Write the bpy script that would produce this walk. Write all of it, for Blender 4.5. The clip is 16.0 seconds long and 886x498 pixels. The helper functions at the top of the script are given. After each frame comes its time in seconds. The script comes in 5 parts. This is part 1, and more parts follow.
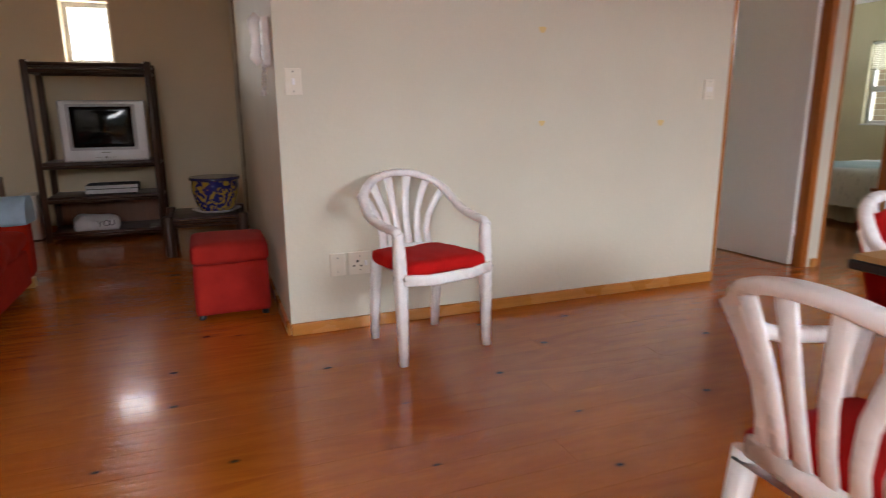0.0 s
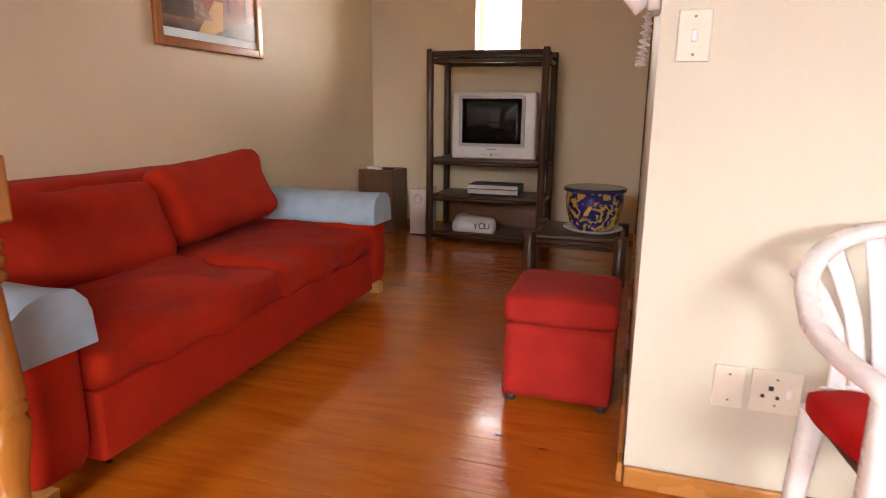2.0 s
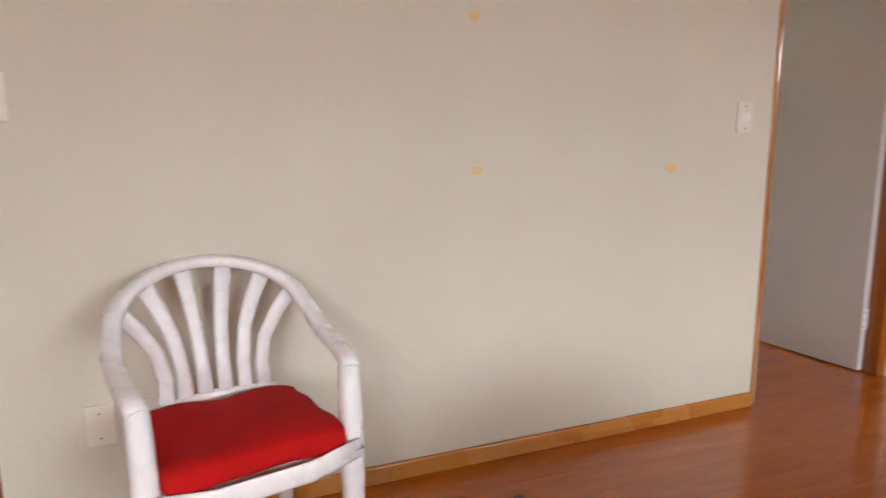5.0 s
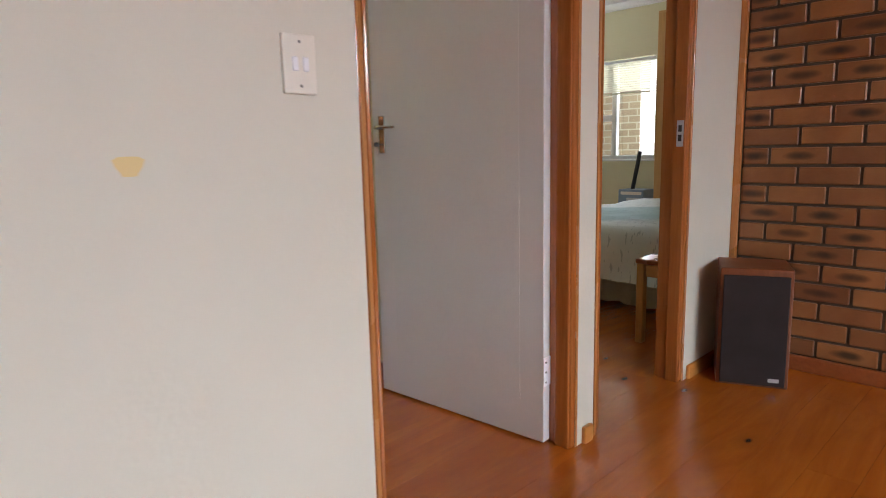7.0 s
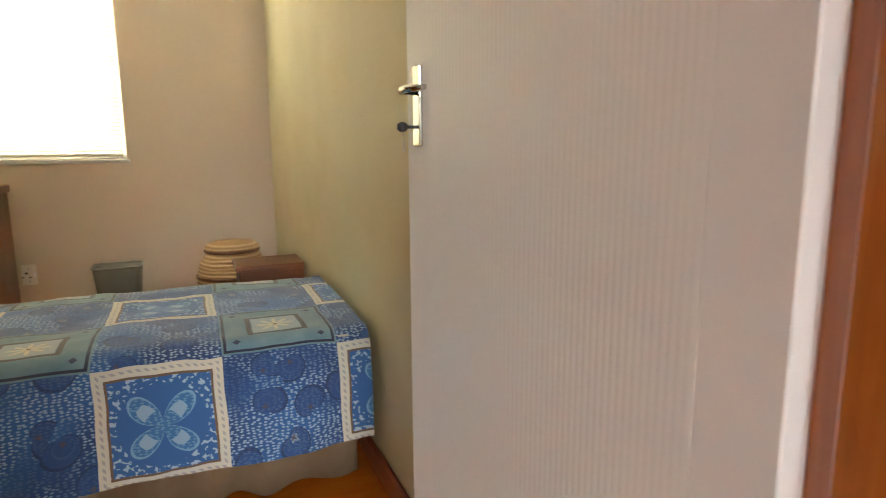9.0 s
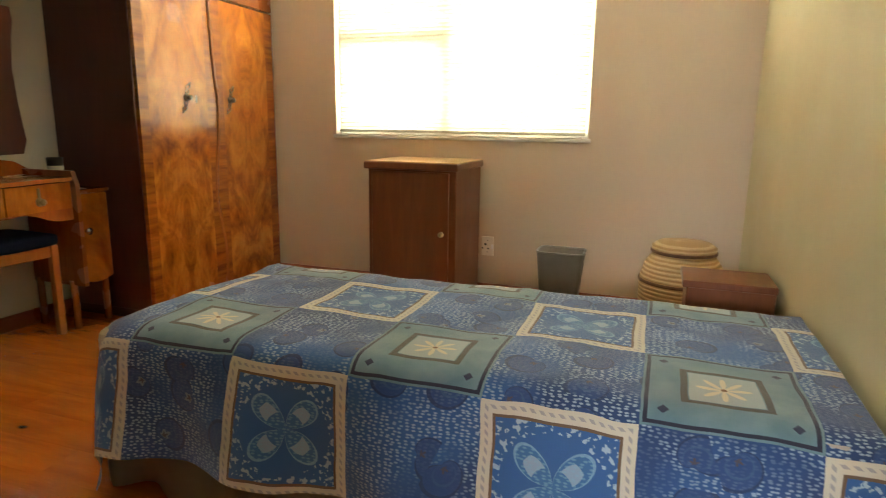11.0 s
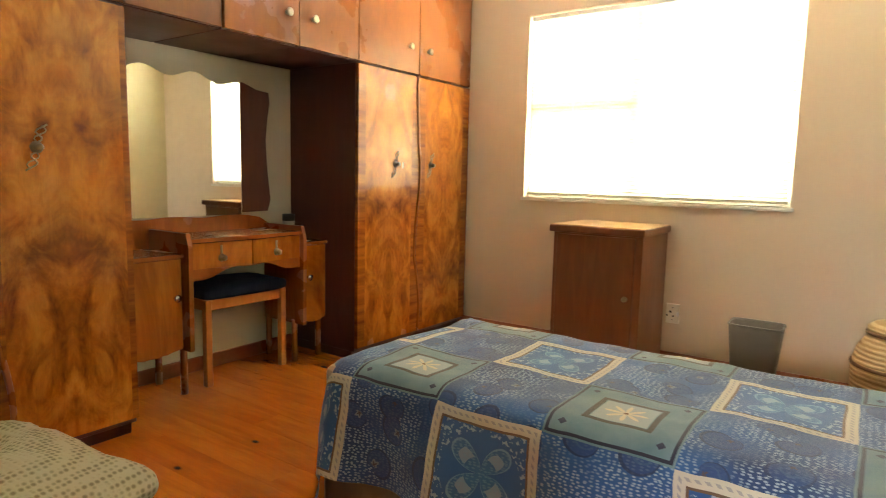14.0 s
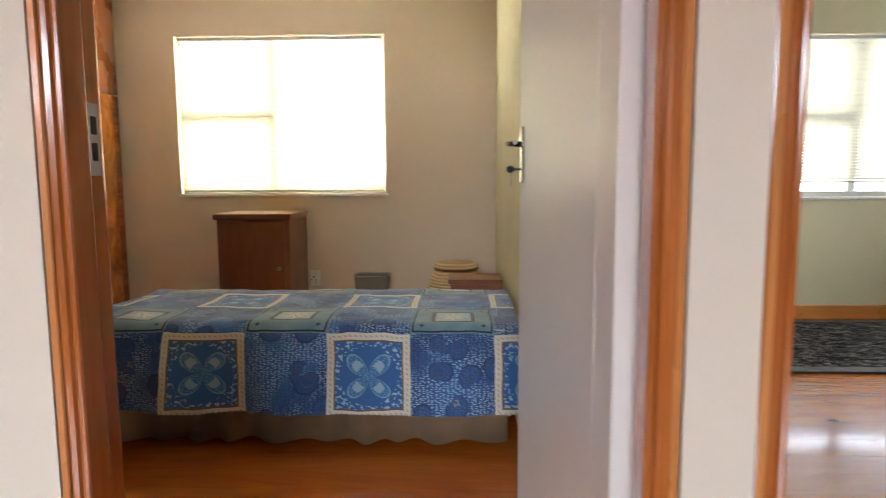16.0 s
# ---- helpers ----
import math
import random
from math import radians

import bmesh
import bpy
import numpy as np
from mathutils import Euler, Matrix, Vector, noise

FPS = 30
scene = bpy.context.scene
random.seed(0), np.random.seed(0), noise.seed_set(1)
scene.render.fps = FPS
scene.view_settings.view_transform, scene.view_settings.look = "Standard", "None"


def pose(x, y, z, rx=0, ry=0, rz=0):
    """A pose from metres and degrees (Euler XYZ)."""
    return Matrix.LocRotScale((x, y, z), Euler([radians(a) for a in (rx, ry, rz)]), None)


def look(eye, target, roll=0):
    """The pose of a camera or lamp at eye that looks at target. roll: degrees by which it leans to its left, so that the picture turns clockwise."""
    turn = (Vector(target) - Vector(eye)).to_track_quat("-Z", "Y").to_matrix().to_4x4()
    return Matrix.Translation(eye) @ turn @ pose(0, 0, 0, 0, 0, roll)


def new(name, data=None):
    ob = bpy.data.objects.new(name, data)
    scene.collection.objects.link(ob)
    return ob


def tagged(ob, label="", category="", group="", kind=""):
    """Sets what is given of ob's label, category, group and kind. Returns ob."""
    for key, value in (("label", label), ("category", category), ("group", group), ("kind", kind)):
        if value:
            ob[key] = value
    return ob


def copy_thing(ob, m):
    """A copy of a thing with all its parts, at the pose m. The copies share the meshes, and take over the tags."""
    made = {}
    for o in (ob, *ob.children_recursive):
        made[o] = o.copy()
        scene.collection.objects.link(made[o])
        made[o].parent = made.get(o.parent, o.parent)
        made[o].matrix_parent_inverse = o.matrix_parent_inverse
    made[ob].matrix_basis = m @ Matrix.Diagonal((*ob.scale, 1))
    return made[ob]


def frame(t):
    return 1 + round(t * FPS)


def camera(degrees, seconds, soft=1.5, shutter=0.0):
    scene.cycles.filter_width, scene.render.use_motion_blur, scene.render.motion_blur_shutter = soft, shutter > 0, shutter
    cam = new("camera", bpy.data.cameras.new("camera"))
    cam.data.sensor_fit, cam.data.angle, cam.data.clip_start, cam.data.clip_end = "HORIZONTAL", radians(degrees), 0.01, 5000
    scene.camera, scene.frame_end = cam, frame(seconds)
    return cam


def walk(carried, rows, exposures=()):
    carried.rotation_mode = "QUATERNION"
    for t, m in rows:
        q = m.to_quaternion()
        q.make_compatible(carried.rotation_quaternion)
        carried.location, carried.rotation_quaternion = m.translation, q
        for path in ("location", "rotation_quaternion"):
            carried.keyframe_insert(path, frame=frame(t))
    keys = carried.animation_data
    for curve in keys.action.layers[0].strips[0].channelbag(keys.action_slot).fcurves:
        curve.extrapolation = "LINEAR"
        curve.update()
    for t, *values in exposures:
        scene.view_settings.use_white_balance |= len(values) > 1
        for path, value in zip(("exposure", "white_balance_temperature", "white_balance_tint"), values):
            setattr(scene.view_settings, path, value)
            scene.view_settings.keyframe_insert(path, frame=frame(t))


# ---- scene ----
cam = camera(72.1, 16.0, soft=1.0, shutter=0.25)
PATH = [
    (0, (-0.315, -2.888, 1.068), (0.384, -1.068, 0.625), -0.4),
    (0.5, (-0.231, -2.542, 1.035), (0.071, -0.615, 0.592), -0.2),
    (1, (-0.141, -2.218, 1.037), (-0.202, -0.268, 0.596), -0.0),
    (1.5, (-0.051, -1.915, 1.048), (-0.437, -0.002, 0.61), 0.4),
    (2, (-0.024, -1.619, 1.019), (-0.615, 0.24, 0.58), 0.6),
    (2.5, (-0.033, -1.383, 1.062), (-0.714, 0.446, 0.625), 0.7),
    (3, (0.093, -1.408, 1.111), (-0.609, 0.422, 0.714), 0.7),
    (3.5, (0.256, -1.571, 1.087), (-0.409, 0.283, 0.738), 0.3),
    (4, (0.387, -1.69, 1.074), (0.001, 0.245, 0.747), 0.3),
    (4.5, (0.485, -1.783, 1.063), (0.632, 0.187, 0.753), -0.3),
    (5, (0.546, -1.788, 1.069), (1.261, 0.052, 0.745), -0.4),
    (5.2, (0.596, -1.775, 1.066), (1.457, 0.0, 0.736), -0.7),
    (7.3, (2.052, -0.956, 0.993), (3.431, 0.458, 0.675), -1.4),
    (7.5, (2.211, -0.874, 0.987), (3.583, 0.546, 0.67), -1.5),
    (8, (2.565, -0.662, 1.039), (3.846, 0.83, 0.673), -1.1),
    (8.5, (2.793, -0.451, 1.0), (3.855, 1.206, 0.647), -0.7),
    (9, (2.934, -0.258, 1.005), (3.688, 1.563, 0.663), -0.4),
    (9.5, (3.041, -0.095, 0.991), (3.402, 1.843, 0.655), 0.3),
    (10, (3.032, 0.089, 0.962), (2.965, 2.057, 0.606), 0.7),
    (10.2, (3.017, 0.169, 0.954), (2.819, 2.123, 0.578), 0.8),
    (12.3, (2.926, 0.313, 1.095), (1.773, 1.916, 0.774), 0.9),
    (12.5, (2.914, 0.309, 1.089), (1.703, 1.871, 0.789), 1.0),
    (13, (2.892, 0.291, 1.068), (1.598, 1.794, 0.812), 1.2),
    (13.5, (2.913, 0.24, 1.042), (1.618, 1.744, 0.789), 1.4),
    (14, (2.967, 0.127, 1.048), (1.822, 1.749, 0.812), 1.3),
    (14.5, (3.017, -0.056, 1.032), (2.042, 1.672, 0.812), 0.8),
    (15, (3.027, -0.328, 1.015), (2.268, 1.511, 0.802), 0.7),
    (15.5, (3.078, -0.55, 1.008), (2.665, 1.396, 0.804), 0.2),
    (16, (3.177, -0.791, 0.999), (3.112, 1.197, 0.785), -0.3),
]
EXPOSURES = [(0, -0.55, 6350, 10), (1, -0.3, 6600, 10), (1.5, 0.15, 6850, 10), (2, 0.55, 6950, 14), (2.5, 0.75, 7000, 16), (3.5, 0.75, 7150, 16), (4, 0.5, 6950, 13), (4.5, 0.05, 6650, 11), (5, -0.32, 6500, 10), (7.5, -0.22, 5950, 10), (8.5, 0.2, 6150, 8), (9, 0.3, 6650, 8), (10, 0.25, 6750, 8), (12.5, 0.75, 6950, 10), (14, 0.8, 6950, 10), (14.5, 0.72, 6800, 10), (15, 0.42, 6700, 13), (16, 0.06, 6150, 11)]
walk(cam, [(t, look(eye, target, roll)) for t, eye, target, roll in PATH], EXPOSURES)

# ---- world and large lights ----
world = bpy.data.worlds.new("sky")
world.use_nodes = True
scene.world = world
sky = world.node_tree.nodes.new("ShaderNodeTexSky")
sky.sky_type, sky.sun_disc = "NISHITA", False
sky.sun_elevation, sky.sun_rotation = radians(50), radians(20)
world.node_tree.nodes["Background"].inputs["Strength"].default_value = 0.1
world.node_tree.links.new(sky.outputs[0], world.node_tree.nodes["Background"].inputs["Color"])


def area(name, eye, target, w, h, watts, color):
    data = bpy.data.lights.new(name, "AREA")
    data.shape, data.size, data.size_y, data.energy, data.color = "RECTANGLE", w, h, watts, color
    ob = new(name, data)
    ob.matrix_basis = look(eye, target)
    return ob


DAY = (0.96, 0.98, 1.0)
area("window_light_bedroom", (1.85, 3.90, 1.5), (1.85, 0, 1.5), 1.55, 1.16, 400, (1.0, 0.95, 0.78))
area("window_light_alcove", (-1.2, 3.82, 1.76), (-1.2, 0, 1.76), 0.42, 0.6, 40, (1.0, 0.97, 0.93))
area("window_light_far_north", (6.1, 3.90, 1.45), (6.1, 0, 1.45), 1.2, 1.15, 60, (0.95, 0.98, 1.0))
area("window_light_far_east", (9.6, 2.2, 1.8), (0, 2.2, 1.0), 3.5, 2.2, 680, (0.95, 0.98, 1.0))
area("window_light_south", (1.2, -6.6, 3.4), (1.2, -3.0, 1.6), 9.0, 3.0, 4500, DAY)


# ---- materials ----
class Nodes:
    def __init__(self, name, rough=0.5, metal=0.0, coat=0.0):
        self.mat = bpy.data.materials.new(name)
        self.mat.use_nodes = True
        self.tree = self.mat.node_tree
        self.bsdf = self.tree.nodes["Principled BSDF"]
        self.bsdf.inputs["Roughness"].default_value = rough
        self.bsdf.inputs["Metallic"].default_value = metal
        self.bsdf.inputs["Coat Weight"].default_value = coat
        self.bsdf.inputs["Coat Roughness"].default_value = 0.12

    def put(self, socket, value):
        if isinstance(value, bpy.types.NodeSocket):
            self.tree.links.new(value, socket)
        elif isinstance(value, tuple) and len(value) == 3 and socket.type == "RGBA":
            socket.default_value = (*value, 1)
        else:
            socket.default_value = value

    def node(self, kind):
        return self.tree.nodes.new("ShaderNode" + kind)

    def m(self, op, a, b=0.0, c=0.0):
        n = self.node("Math")
        n.operation = op
        for s, v in zip(n.inputs, (a, b, c)):
            self.put(s, v)
        return n.outputs[0]

    def mix(self, f, a, b):
        n = self.node("Mix")
        n.data_type = "RGBA"
        self.put(n.inputs[0], f), self.put(n.inputs[6], a), self.put(n.inputs[7], b)
        return n.outputs[2]

    def coords(self, scale=(1, 1, 1), shift=True, uv=False):
        t = self.node("TexCoord")
        g = self.node("Mapping")
        g.inputs["Scale"].default_value = scale
        self.put(g.inputs["Vector"], t.outputs["UV" if uv else "Object"])
        if shift:
            info = self.node("ObjectInfo")
            n = self.node("Combine" + "XYZ")
            self.put(n.inputs[0], self.m("MULTIPLY", info.outputs["Random"], 37.0))
            self.put(n.inputs[1], self.m("MULTIPLY", info.outputs["Random"], 11.0))
            self.put(g.inputs["Location"], n.outputs[0])
        return g.outputs[0]

    def noise(self, vec, scale, detail=3.0, rough=0.5, dist=0.0):
        n = self.node("TexNoise")
        self.put(n.inputs["Vector"], vec)
        n.inputs["Scale"].default_value, n.inputs["Detail"].default_value = scale, detail
        n.inputs["Roughness"].default_value, n.inputs["Distortion"].default_value = rough, dist
        return n.outputs["Fac"]

    def voronoi(self, vec, scale, rand=1.0, flat=True):
        n = self.node("TexVoronoi")
        n.voronoi_dimensions = "2D" if flat else "3D"
        self.put(n.inputs["Vector"], vec)
        n.inputs["Scale"].default_value, n.inputs["Randomness"].default_value = scale, rand
        return n.outputs["Distance"], n.outputs["Color"]

    def ramp(self, fac, stops):
        n = self.node("ValToRGB")
        while len(n.color_ramp.elements) < len(stops):
            n.color_ramp.elements.new(0.5)
        for e, (p, c) in zip(n.color_ramp.elements, stops):
            e.position, e.color = p, (*c, 1) if isinstance(c, tuple) else (c, c, c, 1)
        self.put(n.inputs[0], fac)
        return n.outputs[0]

    def color(self, value):
        self.put(self.bsdf.inputs["Base Color"], value)
        return self

    def rough(self, value):
        self.put(self.bsdf.inputs["Roughness"], value)
        return self

    def bump(self, height, strength=0.2, dist=0.01):
        n = self.node("Bump")
        n.inputs["Strength"].default_value, n.inputs["Distance"].default_value = strength, dist
        self.put(n.inputs["Height"], height)
        self.put(self.bsdf.inputs["Normal"], n.outputs[0])
        return self


def shade(c, k):
    return tuple(min(1.0, v * k) for v in c)


def paint(name, c, rough=0.55, bump=0.12, scale=60):
    n = Nodes(name, rough)
    v = n.coords(shift=False)
    n.color(n.ramp(n.noise(v, 1.3, 4), [(0.3, shade(c, 0.95)), (0.7, shade(c, 1.03))]))
    n.rough(n.ramp(n.noise(v, 4), [(0.3, rough - 0.08), (0.7, rough + 0.08)]))
    n.bump(n.noise(v, scale, 4), bump, 0.004)
    return n.mat


def wood(name, c1, c2, stretch=(1, 14, 14), scale=1.6, rough=0.3, coat=0.0, knots=0.0, figure=1.5, wavy=0.0):
    n = Nodes(name, rough, coat=coat)
    v = n.coords(stretch)
    g = n.noise(v, scale, 6, 0.6, figure)
    fine = n.noise(v, scale * 9, 3)
    c = n.mix(n.m("MULTIPLY", fine, 0.35), n.ramp(g, [(0.28, c1), (0.72, c2)]), shade(c1, 0.7))
    info = n.node("ObjectInfo")
    c = n.mix(n.m("MULTIPLY", info.outputs["Random"], 0.28), c, shade(c1, 0.85))
    if knots:
        k = n.coords(tuple(s ** 0.35 for s in stretch))
        d, col = n.voronoi(k, 2.0)
        sep = n.node("SeparateColor")
        n.put(sep.inputs[0], col)
        spot = n.m("MULTIPLY", n.m("LESS_THAN", sep.outputs[0], knots), n.ramp(d, [(0.012, 1.0), (0.05, 0.0)]))
        halo = n.m("MULTIPLY", n.m("LESS_THAN", sep.outputs[0], knots * 1.5), n.ramp(d, [(0.03, 0.4), (0.2, 0.0)]))
        c = n.mix(halo, c, shade(c1, 0.6))
        c = n.mix(n.m("MULTIPLY", spot, 0.9), c, (0.02, 0.008, 0.004))
    n.color(c)
    n.rough(n.ramp(n.noise(n.coords(), 3.0, 4), [(0.3, max(0.03, rough - 0.06)), (0.7, rough + 0.1)]))
    if wavy:
        n.bsdf.inputs["Coat Roughness"].default_value = 0.09
        n.bump(n.m("ADD", n.noise(n.coords((1, 7.0, 1), shift=False), 6.0, 3, 0.6), n.m("MULTIPLY", n.noise(n.coords((1, 1.6, 1)), 7.0, 2), 0.6)), wavy, 0.01)
    else:
        n.bump(fine, 0.05, 0.003)
    return n.mat


def fabric(name, c, rough=0.9, weave=900, bump=0.25, soft=0.12):
    n = Nodes(name, rough)
    v = n.coords(shift=False)
    n.color(n.ramp(n.noise(v, 9, 5), [(0.3, shade(c, 1 - soft)), (0.7, shade(c, 1 + soft))]))
    n.bsdf.inputs["Sheen Weight"].default_value = 0.01
    n.bsdf.inputs["Specular IOR Level"].default_value = 0.14
    n.bump(n.m("ADD", n.noise(v, weave, 2), n.m("MULTIPLY", n.noise(v, 14, 3), 2.0)), bump, 0.003)
    return n.mat


def plain(name, c, rough=0.4, metal=0.0):
    n = Nodes(name, rough, metal)
    v = n.coords(shift=False)
    n.color(n.ramp(n.noise(v, 25, 4), [(0.35, shade(c, 0.98)), (0.65, shade(c, 1.02))]))
    n.rough(n.ramp(n.noise(v, 18, 3), [(0.3, max(0.02, rough * 0.8)), (0.7, min(1.0, rough * 1.25))]))
    return n.mat


WALL = paint("cream_wall_paint", (0.65, 0.625, 0.535), 0.62, 0.22, 45)
WALL_WARM = paint("warm_cream_wall_paint", (0.68, 0.57, 0.40), 0.5, 0.22, 45)
WALL_BED = paint("beige_wall_paint", (0.62, 0.52, 0.40), 0.6, 0.2, 45)
WALL_GREEN = paint("pale_olive_wall_paint", (0.62, 0.57, 0.36), 0.5, 0.2, 45)
BOARDCEIL = wood("pine_ceiling", (0.40, 0.22, 0.08), (0.52, 0.31, 0.13), (1, 9, 9), 2.0, 0.4)
CEIL = paint("ceiling_paint", (0.8, 0.78, 0.74), 0.8)
WHITE = paint("white_door_paint", (0.68, 0.685, 0.675), 0.38, 0.05, 30)
FLOOR = wood("varnished_pine", (0.39, 0.086, 0.006), (0.60, 0.182, 0.015), (1, 5, 5), 1.1, 0.16, 0.45, 0.36, 2.2, 0.3)
FLOORBASE = plain("floor_joint", (0.08, 0.03, 0.01), 0.7)
SKIRT = wood("pine_skirting", (0.48, 0.19, 0.04), (0.60, 0.27, 0.07), (1, 12, 12), 2.0, 0.25, 0.2)
FRAME = wood("varnished_door_frame", (0.33, 0.095, 0.019), (0.49, 0.17, 0.04), (12, 12, 1), 2.0, 0.16, 0.5)
CASING = wood("pine_casing", (0.46, 0.18, 0.05), (0.58, 0.26, 0.08), (12, 12, 1), 2.0, 0.25, 0.2)
NEWEL = wood("turned_oak", (0.32, 0.11, 0.018), (0.46, 0.19, 0.035), (9, 9, 1), 2.0, 0.14, 0.5)


def burl(name, mid, seed):
    """Burl veneer, its figure mirrored about the line y = mid, with a strip of cross-grained veneer along the edges."""
    n = Nodes(name, 0.2, coat=0.5)
    t = n.node("TexCoord")
    q = n.node("SeparateXYZ")
    n.put(q.inputs[0], t.outputs["Object"])
    half = n.m("ABSOLUTE", n.m("SUBTRACT", q.outputs[1], mid))
    j = n.node("CombineXYZ")
    n.put(j.inputs[0], half), n.put(j.inputs[1], n.m("MULTIPLY", q.outputs[2], 0.55)), n.put(j.inputs[2], seed)
    big = n.noise(j.outputs[0], 5.5, 5, 0.55, 1.6)
    flame = n.noise(j.outputs[0], 11.0, 6, 0.65, 3.2)
    k = n.node("CombineXYZ")
    n.put(k.inputs[0], n.m("MULTIPLY", half, 9.0)), n.put(k.inputs[1], q.outputs[2]), n.put(k.inputs[2], seed)
    fine = n.noise(k.outputs[0], 9.0, 5, 0.7, 0.6)
    g = n.m("ADD", n.m("MULTIPLY", big, 0.74), n.m("MULTIPLY", flame, 0.26))
    c = n.ramp(g, [(0.32, (0.13, 0.030, 0.003)), (0.44, (0.30, 0.086, 0.008)), (0.54, (0.44, 0.150, 0.016)), (0.68, (0.58, 0.225, 0.03))])
    c = n.mix(n.m("MULTIPLY", n.ramp(fine, [(0.45, 0.0), (0.75, 1.0)]), 0.28), c, (0.16, 0.04, 0.006))
    z = n.node("CombineXYZ")
    n.put(z.inputs[0], n.m("MULTIPLY", q.outputs[1], 1.5)), n.put(z.inputs[1], n.m("MULTIPLY", q.outputs[2], 16.0))
    strip = n.ramp(n.noise(z.outputs[0], 2.0, 4, 0.6, 0.4), [(0.3, (0.15, 0.035, 0.006)), (0.7, (0.36, 0.115, 0.014))])
    c = n.mix(n.m("GREATER_THAN", half, 0.205), c, strip)
    n.color(c)
    n.rough(n.ramp(n.noise(j.outputs[0], 3.0, 3), [(0.3, 0.14), (0.7, 0.28)]))
    n.bump(n.noise(j.outputs[0], 2.2, 2), 0.06, 0.02)
    return n.mat


WALNUT = wood("burl_walnut", (0.20, 0.045, 0.005), (0.58, 0.22, 0.028), (2.2, 2.2, 0.8), 1.5, 0.16, 0.5, figure=3.0)
MAHOG = wood("mahogany", (0.22, 0.058, 0.011), (0.38, 0.12, 0.023), (10, 3, 1.0), 2.5, 0.24, 0.2)
CUPBOARD = wood("brown_mahogany_veneer", (0.17, 0.050, 0.013), (0.28, 0.095, 0.022), (10, 3, 1.0), 2.5, 0.28, 0.2)
MAHOG_DK = wood("dark_mahogany", (0.07, 0.014, 0.006), (0.12, 0.028, 0.010), (6, 6, 1.0), 2.0, 0.42, 0.0)
CABINET = wood("brown_cabinet_veneer", (0.14, 0.045, 0.016), (0.22, 0.08, 0.028), (8, 8, 1), 2.0, 0.35)
CABTOP = wood("pale_cabinet_top", (0.45, 0.26, 0.10), (0.55, 0.34, 0.15), (1, 9, 9), 2.0, 0.4)
CANE = wood("dark_stained_cane", (0.032, 0.013, 0.007), (0.085, 0.034, 0.016), (8, 8, 1), 3.0, 0.36, 0.05)
STOOLW = wood("orange_stool_wood", (0.36, 0.11, 0.02), (0.46, 0.17, 0.04), (9, 9, 1), 2.0, 0.3)
PINE = wood("honey_pine", (0.50, 0.24, 0.07), (0.62, 0.33, 0.11), (9, 9, 1), 2.0, 0.35)
RED = fabric("red_sofa_cloth", (0.34, 0.016, 0.005), 0.9)
RED_OTT = fabric("red_ottoman_cloth", (0.32, 0.018, 0.014), 0.9)
REDCUSH = fabric("bright_red_cushion", (0.46, 0.008, 0.008), 0.9)
BLUECOV = fabric("pale_blue_cover", (0.30, 0.40, 0.50), 0.7)
NAVY = fabric("navy_velvet", (0.008, 0.012, 0.035), 0.9)
VALANCE = fabric("taupe_valance", (0.42, 0.31, 0.20), 0.9)
CREAMCLOTH = fabric("cream_valance", (0.55, 0.47, 0.36), 0.9)
MATTRESS = fabric("mattress_cloth", (0.5, 0.45, 0.4), 0.9)
PLASTIC = plain("white_plastic", (0.83, 0.83, 0.86), 0.28)
PLATE = plain("ivory_plate", (0.76, 0.72, 0.64), 0.35)
SCREW = plain("dull_screw", (0.25, 0.24, 0.22), 0.4, 0.7)
DARK = plain("dark_plastic", (0.015, 0.015, 0.017), 0.4)
SILVER = plain("silver_plastic", (0.50, 0.50, 0.52), 0.35, 0.25)
CHROME = plain("chrome", (0.55, 0.54, 0.50), 0.12, 1.0)
BRASS = plain("aged_brass", (0.32, 0.27, 0.18), 0.35, 1.0)
SCREEN = plain("crt_glass", (0.010, 0.013, 0.013), 0.06)
SPKCLOTH = fabric("speaker_grille", (0.035, 0.028, 0.028), 0.95)
BROWNBOX = wood("brown_speaker_veneer", (0.10, 0.045, 0.020), (0.16, 0.075, 0.035), (9, 9, 1), 2.0, 0.4)
SPKWOOD = wood("reddish_speaker_veneer", (0.16, 0.045, 0.016), (0.24, 0.075, 0.026), (9, 9, 1), 2.0, 0.35)
BINM = plain("grey_bin_plastic", (0.10, 0.088, 0.07), 0.5)
WINFRAME = plain("white_window_frame", (0.7, 0.7, 0.68), 0.4)
WICKER = Nodes("woven_wicker", 0.7)
_v = WICKER.coords((1, 1, 1), False)
_w = WICKER.node("TexWave")
_w.bands_direction = "Z"
_w.inputs["Scale"].default_value, _w.inputs["Distortion"].default_value, _w.inputs["Detail"].default_value = 16, 1.2, 2
WICKER.put(_w.inputs["Vector"], _v)
WICKER.color(WICKER.ramp(_w.outputs["Fac"], [(0.2, (0.42, 0.27, 0.13)), (0.7, (0.60, 0.44, 0.25))]))
WICKER.bump(_w.outputs["Fac"], 0.6, 0.01)
WICKER = WICKER.mat
BAND = plain("brown_band", (0.12, 0.05, 0.02), 0.6)
MIRROR = plain("mirror_silver", (0.85, 0.86, 0.82), 0.02, 1.0)
PRINTBAG = plain("white_carrier_bag", (0.62, 0.62, 0.66), 0.35)
BAGINK = plain("dark_bag_print", (0.05, 0.04, 0.07), 0.4)
STAIN = paint("yellow_mark", (0.72, 0.56, 0.25), 0.5)
MAT_RUG = Nodes("black_patterned_rug", 0.95)
